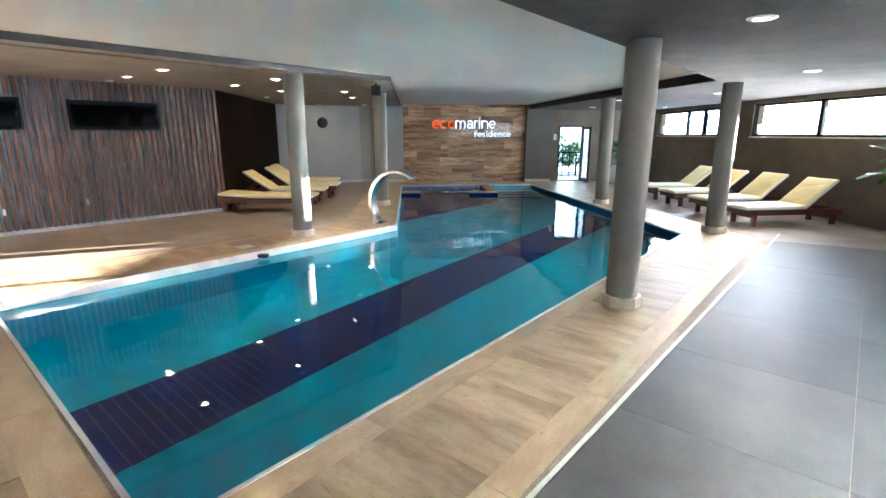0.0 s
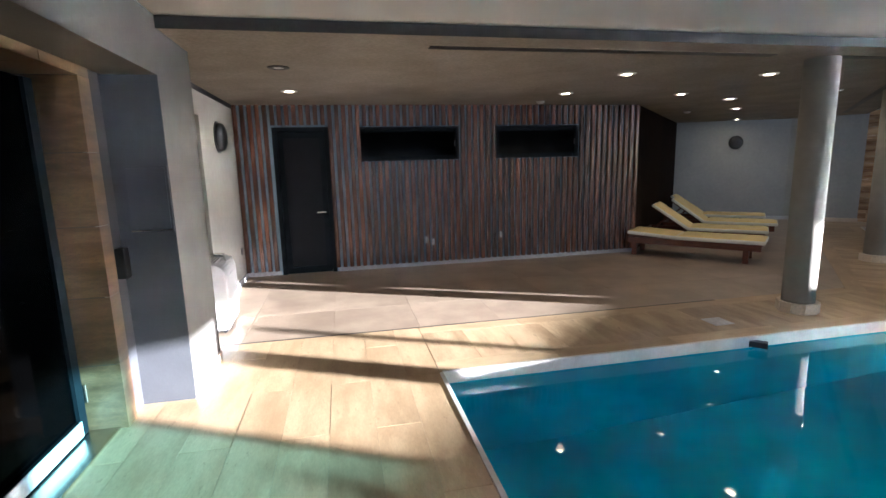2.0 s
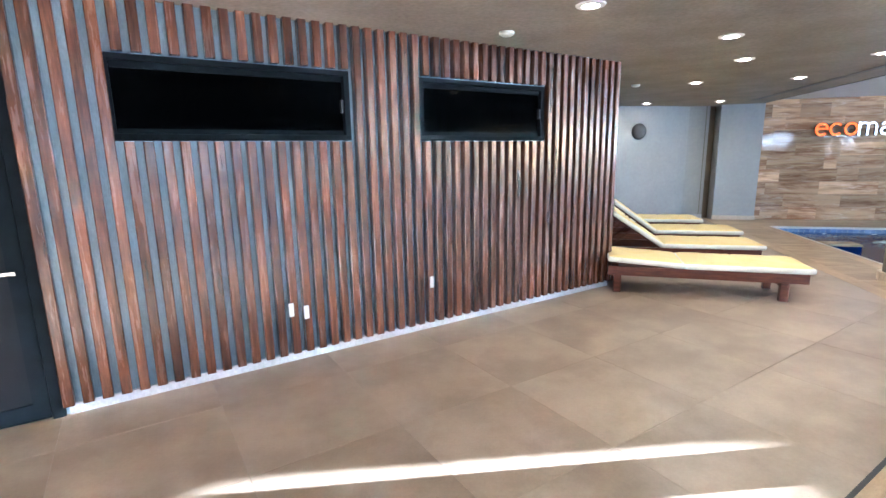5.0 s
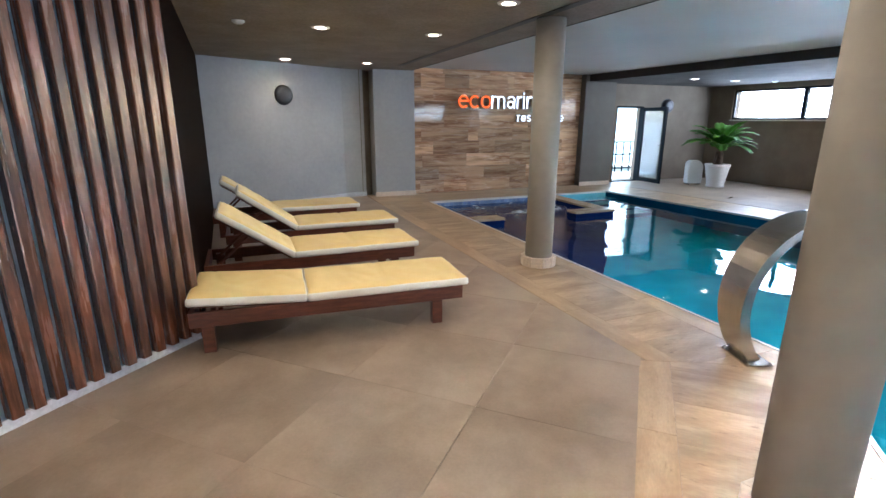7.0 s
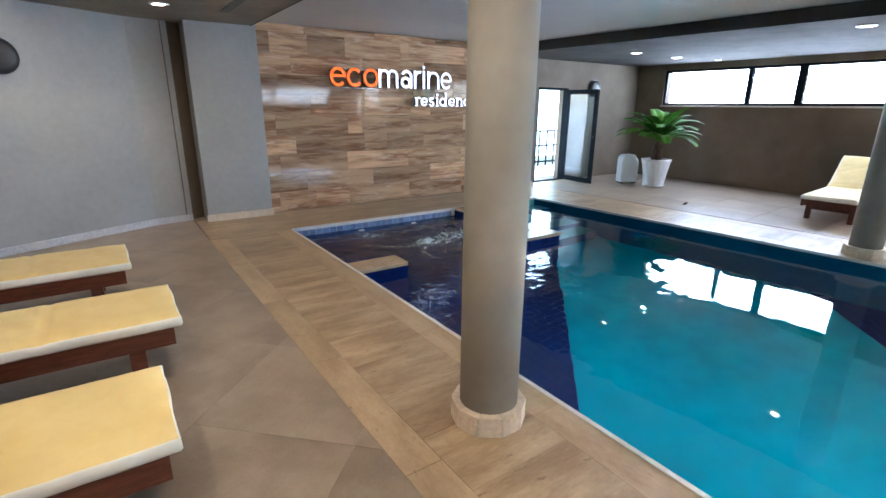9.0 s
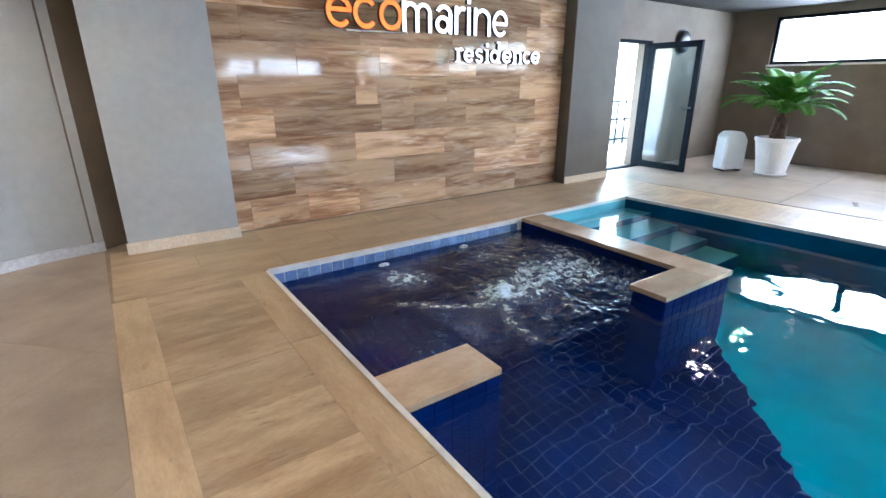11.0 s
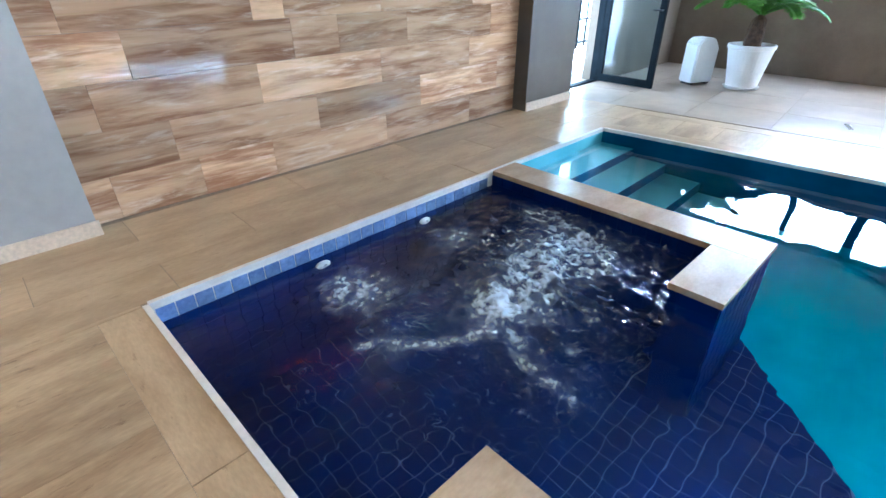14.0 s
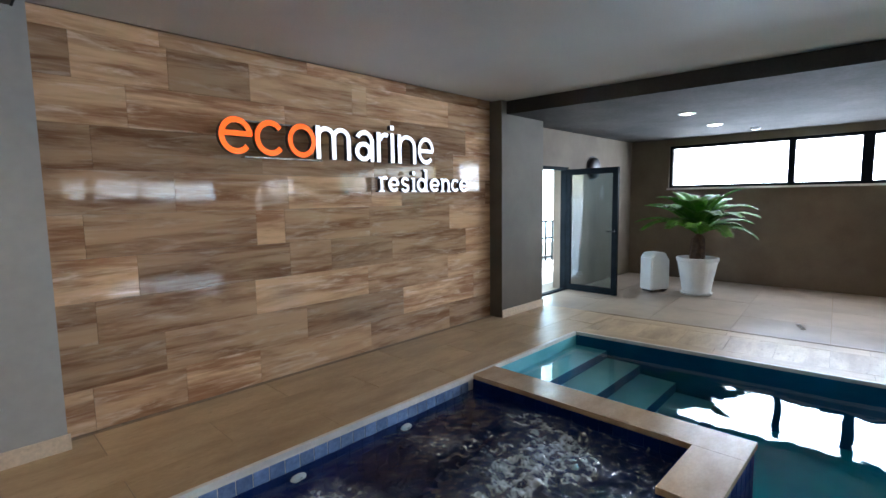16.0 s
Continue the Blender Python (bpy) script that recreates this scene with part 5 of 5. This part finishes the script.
part("slot", prism(bmesh.new(), [(3.32, -0.9), (3.42, -0.9), (3.42, 5.6), (3.32, 5.6)], Z_LEFT - 0.004, Z_LEFT + 0.002), M_BLACK, e)
e = empty("loudspeaker", Matrix.Translation((3.66, -1.6, 0)), "small black loudspeaker hanging from the ceiling edge", "loudspeaker")
part("cabinet", boxed((-0.09, -0.08, 2.44), (0.09, 0.08, 2.62), bevel=0.015), M_BLACK, e)
part("bracket", boxed((-0.02, -0.02, 2.61), (0.02, 0.02, Z_LEFT)), M_BLACK, e)

# ---- glowing wall sign: plain rings, arches and bars ----
sign = empty("wall_sign_light", Matrix.Translation((0, 6.545, 0)), "glowing orange and white sign on the stone planks", "sign")


def dark_back(bm_):
    """Lit front, dark returns."""
    bmesh.ops.recalc_face_normals(bm_, faces=bm_.faces)
    for f in bm_.faces:
        f.material_index = 0 if f.normal.y < -0.7 else 1
    return bm_


def ring(name, x, z, r, w, material, a0=0, a1=360, sx=1.0):
    bm_ = bmesh.new()
    n = 26
    secs = []
    full = a1 - a0 >= 360
    for k in range(n if full else n + 1):
        a = radians(a0 + (a1 - a0) * k / n)
        c_, s_ = math.cos(a), math.sin(a)
        secs.append([bm_.verts.new((x + sx * (r + o) * c_, y_, z + (r + o) * s_)) for o, y_ in ((-w / 2, 0), (w / 2, 0), (w / 2, 0.05), (-w / 2, 0.05))])
    m_ = len(secs)
    for k in range(m_ if full else m_ - 1):
        A_, B_ = secs[k], secs[(k + 1) % m_]
        for q in range(4):
            bm_.faces.new((A_[q], A_[(q + 1) % 4], B_[(q + 1) % 4], B_[q]))
    if not full:
        bm_.faces.new(secs[0]), bm_.faces.new(secs[-1][::-1])
    return part(name, dark_back(bm_), [material, M_BLACK], sign)


def bar(x0, x1, z0, z1, material):
    return part("bar", dark_back(boxed((x0, 0, z0), (x1, 0.05, z1))), [material, M_BLACK], sign)


ZB, ZT = 1.905, 2.195
ZM, RL = (ZB + ZT) / 2, (ZT - ZB) / 2 - 0.024
for k, x in enumerate((5.125, 5.405, 5.69)):
    ring("ring", x, ZM, RL, 0.045, M_SIGNO, *((0, 360) if k == 2 else (3, 318) if k == 0 else (40, 320)), sx=0.92)
    if k == 0:
        bar(x - 0.11, x + 0.125, ZM - 0.004, ZM + 0.036, M_SIGNO)


def arch(x, w, zt, zb, st=0.044):
    """A round-headed bow from the stem at x to a leg w further on."""
    ring("arch", x + w / 2, zt - w / 2 - st / 2, w / 2, st * 0.9, M_SIGNW, 0, 180)
    bar(x + w - st / 2, x + w + st / 2, zb, zt - w / 2 - st / 2, M_SIGNW)


def stem(x0, x1, z0, z1, foot=0.0):
    bar(x0, x1, z0, z1, M_SIGNW)
    if foot:
        bar(x0 - foot, x0 - 0.0005, z0, z0 + 0.014, M_SIGNW), bar(x1 + 0.0005, x1 + foot, z0, z0 + 0.014, M_SIGNW)
        bar(x0 - foot, x0 - 0.0005, z1 - 0.016, z1, M_SIGNW)


stem(5.825, 5.869, ZB, ZT), arch(5.847, 0.160, ZT, ZB), arch(6.007, 0.160, ZT, ZB)
ring("ring", 6.335, ZB + 0.092, 0.07, 0.042, M_SIGNW, sx=1.08), stem(6.415, 6.459, ZB, ZT - 0.09)
ring("arch", 6.349, ZT - 0.105, 0.085, 0.042, M_SIGNW, 0, 155, sx=1.04)
stem(6.495, 6.540, ZB, ZT), ring("arch", 6.605, ZT - 0.088, 0.067, 0.042, M_SIGNW, 60, 172)
stem(6.670, 6.715, ZB, ZT), stem(6.670, 6.715, ZT + 0.032, ZT + 0.078)
stem(6.765, 6.810, ZB, ZT), arch(6.788, 0.205, ZT, ZB)
ring("ring", 7.160, ZM, RL, 0.042, M_SIGNW, 0, 318, sx=0.82)
bar(7.06, 7.262, ZM - 0.02, ZM + 0.016, M_SIGNW)
ZB2, ZT2 = 1.615, 1.762
zm2, r2, w2 = (ZB2 + ZT2) / 2, 0.058, 0.031
stem(6.528, 6.560, ZB2, ZT2, 0.022), ring("arch", 6.587, ZT2 - 0.032, 0.026, w2, M_SIGNW, 20, 160)
for x, wd in ((6.700, 1.0), (7.285, 1.05), (7.768, 1.08)):
    ring("ring", x, zm2, r2, w2, M_SIGNW, 5, 322, sx=wd)
    bar(x - 0.05, x + 0.065, zm2 - 0.012, zm2 + 0.008, M_SIGNW)
ring("arch", 6.852, zm2 + 0.033, 0.032, 0.027, M_SIGNW, 15, 275, sx=1.2), ring("arch", 6.852, zm2 - 0.033, 0.032, 0.027, M_SIGNW, -165, 95, sx=1.2)
stem(6.957, 6.989, ZB2, ZT2, 0.022), ring("ring", 6.973, ZT2 + 0.048, 0.011, 0.02, M_SIGNW)
ring("ring", 7.090, zm2, r2, w2, M_SIGNW, sx=1.0), stem(7.138, 7.170, ZB2, 1.852, 0.02)
stem(7.394, 7.424, ZB2, ZT2, 0.02), stem(7.494, 7.524, ZB2, ZT2 - 0.052), ring("arch", 7.459, ZT2 - 0.062, 0.048, 0.029, M_SIGNW, 0, 180)
bar(7.478, 7.493, ZB2, ZB2 + 0.014, M_SIGNW), bar(7.525, 7.542, ZB2, ZB2 + 0.014, M_SIGNW)
ring("ring", 7.620, zm2, r2, w2, M_SIGNW, 40, 320, sx=0.95)
part("rail", boxed((5.2, 0.03, ZB - 0.02), (5.9, 0.115, ZB - 0.008)), M_STEEL, sign)
part("rail", boxed((5.2, 0.03, ZT - 0.03), (5.9, 0.115, ZT - 0.018)), M_STEEL, sign)

# ---- small deck fittings ----


def floor_plate(x, y, w, d, rz, material, label, cat):
    e_ = empty(cat.replace(" ", "_"), pose(x, y, 0.0, 0, 0, rz), label, cat)
    part("frame", boxed((-w / 2, -d / 2, 0.0), (w / 2, d / 2, 0.006), bevel=0.002), material, e_)
    part("lid", boxed((-w / 2 + 0.015, -d / 2 + 0.015, 0.006), (w / 2 - 0.015, d / 2 - 0.015, 0.009)), material, e_)


floor_plate(1.72, -3.78, 0.22, 0.22, 45.9, M_SKIRTW, "pale square skimmer lid in the travertine deck", "skimmer lid")
floor_plate(10.3, 3.6, 0.24, 0.05, 20, M_STEEL, "narrow metal floor drain in the tiled deck", "floor drain")
floor_plate(-4.35, -5.02, 0.08, 0.08, 45, M_BLACK, "small black floor drain by the slatted wall", "floor drain")
tagged(solid("pool_inlet", boxed((2.02, -4.17, -0.085), (2.17, -4.10, -0.03), Matrix.Identity(4)), M_BLACK, "dark overflow inlet in the pool edge", "pool inlet"))
for x, y in ((4.90, 5.405), (5.79, 5.405), (3.94, 4.2)):
    rot_ = Matrix.Rotation(radians(90 if y > 5 else 0), 4, "X") if y > 5 else Matrix.Rotation(radians(90), 4, "Y")
    e = empty("whirlpool_jet", Matrix.Translation((x, y, -0.235)), "white round whirlpool jet nozzle in the navy tiles", "jet nozzle", "whirlpool jets")
    part("flange", lathe(bmesh.new(), [(0.05, 0.0), (0.05, 0.015), (0.022, 0.03), (0.018, 0.012), (0.0001, 0.01)], 20, rot_), M_WHITE, e)

# ---- skirtings ----
for a, b in (((3.944, 6.488), (3.016, 6.488)), ((9.34, 6.468), (8.40, 6.468))):
    strip("baseboard", a, b, 0.0, 0.10, 0.014, M_SKIRT, "beige stone baseboard", 1)
strip("baseboard", (9.342, 6.8), (9.342, 6.46), 0.0, 0.10, 0.014, M_SKIRT, "beige stone baseboard", 1)
strip("baseboard", (2.40, 6.658), (-0.2, 5.353), 0.0, 0.09, 0.014, M_SKIRTW, "pale baseboard", 1)
strip("baseboard", (2.86, 6.738), (2.40, 6.656), 0.0, 0.09, 0.014, M_SKIRTW, "pale baseboard", 1)
strip("baseboard", K1, K2, 0.0, 0.08, 0.014, M_SKIRT, "beige stone baseboard", -1)

# ---- floor and wall pieces ----


def piece(name, poly, u, z0, z1, material, parent):
    """A flat stone cut to a polygon, its grain along u."""
    c = sum(poly, Vector()) / len(poly)
    m_ = Matrix.Translation((c.x, c.y, 0)) @ Matrix.Rotation(math.atan2(u.y, u.x), 4, "Z")
    inv = m_.inverted()
    pts = [inv @ p for p in poly]
    n = len(pts)
    me = bpy.data.meshes.new(name)
    vs = [(p.x, p.y, z1) for p in pts] + [(p.x, p.y, z0) for p in pts]
    me.from_pydata(vs, [], [list(range(n))] + [[i, n + i, n + (i + 1) % n, (i + 1) % n] for i in range(n)])
    me.materials.append(material)
    me.validate()
    o = new(name, me)
    o.parent = parent
    o.matrix_world = m_
    return o


def ccw(poly):
    s_ = sum(a.x * b.y - b.x * a.y for a, b in zip(poly, poly[1:] + poly[:1]))
    return poly if s_ > 0 else poly[::-1]


def lay(name, planes, origin, u, su, sv, iu, iv, material, gap=0.004, stagger=0.0, keep=None, grain=None):
    u = Vector(u).normalized()
    v = Vector((-u.y, u.x, 0))
    o = Vector(origin)
    for i in range(*iu):
        for j in range(*iv):
            off = stagger * su * (j % 2)
            c = [o + u * ((i + a) * su + off) + v * (j + b) * sv for a, b in ((0, 0), (1, 0), (1, 1), (0, 1))]
            mid = sum(c, Vector()) / 4
            if keep and not keep(mid):
                continue
            c = clip(c, planes)
            if len(c) < 3 or area(c) < 0.004:
                continue
            piece(name, shrink(ccw(c), gap * 0.7), grain or u, -0.011, random.uniform(-0.0006, 0.0006), material, FLOOR)


def unit(p):
    return Vector((p[0], p[1], 0)).normalized()


BW_A, BW_B, BW_R = 1.17, 1.04, 1.13


def border(p0, p1, width, end0, end1, strip_w=0.2, cross=0.42):
    """Stone border on the right of p0 -> p1 : two long strips and crosswise planks between, cut by the mitre planes."""
    d = (p1 - p0).normalized()
    n = Vector((d.y, -d.x, 0))
    ln = (p1 - p0).length
    k = int(ln / 1.2) + 4
    for lo, hi, mat_ in ((0.03, 0.03 + strip_w, M_TRAV), (width - strip_w, width, M_TRAV)):
        for i in range(-3, k):
            q = [p0 + d * (i * 1.2) + n * lo, p0 + d * (i * 1.2) + n * hi, p0 + d * ((i + 1) * 1.2) + n * hi, p0 + d * ((i + 1) * 1.2) + n * lo]
            q = clip(q, [end0, end1])
            if len(q) >= 3 and area(q) > 0.003:
                piece("stone_plank", shrink(ccw(q), 0.002), d, -0.011, 0.0, mat_, FLOOR)
    k = int(ln / cross) + 10
    for i in range(-6, k):
        lo, hi = 0.03 + strip_w, width - strip_w
        q = [p0 + d * (i * cross) + n * lo, p0 + d * (i * cross) + n * hi, p0 + d * ((i + 1) * cross) + n * hi, p0 + d * ((i + 1) * cross) + n * lo]
        q = clip(q, [end0, end1])
        if len(q) >= 3 and area(q) > 0.003:
            piece("stone_plank", shrink(ccw(q), 0.002), n, -0.011, random.uniform(-0.0008, 0.0004), M_TRAVX, FLOOR)


def cut(p, through_, inside):
    """The half-plane bounded by the line p -> through_ that holds the place inside."""
    d = unit(through_ - p)
    n = Vector((-d.y, d.x, 0))
    return (p, n if (inside - p).dot(n) > 0 else -n)


jog = Vector((2.90, -1.52, 0))
me_o = P_E + Vector((1.1, -0.62, 0))
# west border along the lap lane, then along the columns
border(P_C2, P_NL, BW_A, cut(P_C2, jog, P_NL), cut(P_NL - AX * 0.026, P_NL - AX * 0.026 + NX, P_C2))
border(P_SA, P_C2, BW_B, (Vector((0, 5.43, 0)), Vector((0, -1, 0))), cut(P_C2, jog, P_SA))
# east borders
border(P_NR, P_E, BW_R, cut(P_NR - AX * 0.026, P_NR - AX * 0.026 - NX, P_E), cut(P_E, me_o, P_NR))
border(P_E, P_F, BW_B, cut(P_E, me_o, P_F), (Vector((0, 5.43, 0)), Vector((0, -1, 0))))
# near deck planks, running beside the short pool edge
lay("stone_plank", [(ab(-0.03, 0), -AX), (ab(0, 1.165), -NX), (ab(0, -5.68), NX)], ab(0, 0), NX, 1.45, 0.30, (-5, 3), (0, 17), M_TRAV, stagger=0.5, keep=lambda p: (p - P_NL).dot(AX) > -4.8)
# deck in front of the stone-clad wall
lay("stone_plank", [(Vector((0, 5.46, 0)), Vector((0, 1, 0))), (Vector((0, 6.697, 0)), Vector((0, -1, 0))), (Vector((2.88, 0, 0)), Vector((1, 0, 0))), (Vector((9.46, 0, 0)), Vector((-1, 0, 0)))],
    (2.88, 5.43, 0), (1, 0, 0), 1.2, 0.393, (-1, 6), (0, 3), M_TRAV, stagger=0.5)
for x0, x1 in ((2.885, 3.876), (8.455, 9.45)):
    piece("stone_plank", [Vector((x0, 5.432, 0)), Vector((x1, 5.432, 0)), Vector((x1, 5.459, 0)), Vector((x0, 5.459, 0))], Vector((1, 0, 0)), -0.011, 0.0, M_TRAV, FLOOR)
# large porcelain tiles
side_n = Vector((P_C2.y - P_SA.y, P_SA.x - P_C2.x, 0)).normalized()
side_n = side_n if side_n.x < 0 else -side_n
lay("floor_tile", [(ab(0, BW_A + 0.004), NX), (P_SA + side_n * (BW_B + 0.004), side_n)], ab(0, BW_A), AX, 0.9, 0.9, (-6, 14), (0, 14), M_PORC, 0.0022,
    keep=lambda p: (p.x > -0.7 and p.y < 7.2) if p.dot(NX) > 0.0 else (p.dot(-NX) > -0.4 and (p - A_L).dot(AX) > -0.6))
line_r = (ab(0, -4.55 - BW_R - 0.03), -NX)
lay("floor_tile", [line_r, cut(P_E, me_o, P_NR)], ab(0, -4.55 - BW_R), AX, 1.2, 1.2, (-7, 14), (-11, 0), M_GREYP, keep=lambda p: p.x < 13.6 and p.y > -14)
b_dir = unit(P_F - P_E)
b_out = Vector((b_dir.y, -b_dir.x, 0))
lay("floor_tile", [(P_E + b_out * (BW_B + 0.03), b_out), cut(P_E, me_o, P_F)], P_E + b_out * BW_B, b_dir, 0.9, 0.9, (-3, 13), (-5, 0), M_PORC, keep=lambda p: p.x < 13.6 and p.y < 7.3)
strip("trim", ab(-5, -4.55 - BW_R), ab(9.9, -4.55 - BW_R), -0.011, 0.001, 0.028, M_EDGE, "thin white strip between stone border and tiles", -1)
strip("trim", ab(-2.6, BW_A - 0.008), ab(3.6, BW_A - 0.008), -0.011, 0.0015, 0.024, M_BLACK, "dark joint between stone deck and tiles", 1)

# polished stone planks of the sign wall
clad = bpy.data.objects["wall_sign"]
rg = random.Random(11)
z = 0.0
rows = ((0.300, 2.936, 1.17, (4.106, 4.691)), (0.292, 3.40, 1.165, ()), (0.292, 4.10, 1.165, (4.16,)), (0.292, 3.26, 1.165, (6.01,)), (0.292, 2.971, 1.165, (5.555,)),
        (0.292, 3.80, 0.9, (6.9,)), (0.292, 3.05, 1.165, (7.4,)), (0.292, 3.27, 1.165, ()), (0.292, 2.975, 1.165, (4.708, 6.3)), (0.11, 3.5, 1.165, ()))
for h, start, w, extra in rows:
    joints = sorted({3.94, 8.395, *[q for q in [start + w * k for k in range(7)] if 3.95 < q < 8.38 and all(abs(q - p) > 0.12 for p in extra)], *extra})
    for a, b in zip(joints, joints[1:]):
        bmp = bmesh.new()
        box(bmp, (-(b - a) / 2 + 0.001, -0.018, -h / 2 + 0.001), ((b - a) / 2 - 0.001, 0.0, h / 2 - 0.001))
        o = new("stone_plank", done("stone_plank", bmp, M_CLAD))
        o.parent = clad
        o.matrix_world = Matrix.Translation(((a + b) / 2, 6.678 - rg.uniform(0, 0.002), z + h / 2)) @ Euler((rg.uniform(-0.0025, 0.0025), 0, rg.uniform(-0.002, 0.002))).to_matrix().to_4x4()
    z += h
# grey-blue rim tiles of the whirlpool
rim_wall = bpy.data.objects["pool_floor"]
bmr = bmesh.new()
box(bmr, (-0.047, -0.007, -0.05), (0.047, 0.0, 0.05))
rim_me = done("rim_tile", bmr, M_RIM)
for k in range(26):
    o = new("rim_tile", rim_me)
    o.parent = rim_wall
    o.matrix_world = Matrix.Translation((3.975 + 0.1005 * k, 5.428, -0.088))
for k in range(16):
    o = new("rim_tile", rim_me)
    o.parent = rim_wall
    o.matrix_world = Matrix.Translation((3.915, 5.36 - 0.1005 * k, -0.088)) @ Matrix.Rotation(radians(90), 4, "Z")
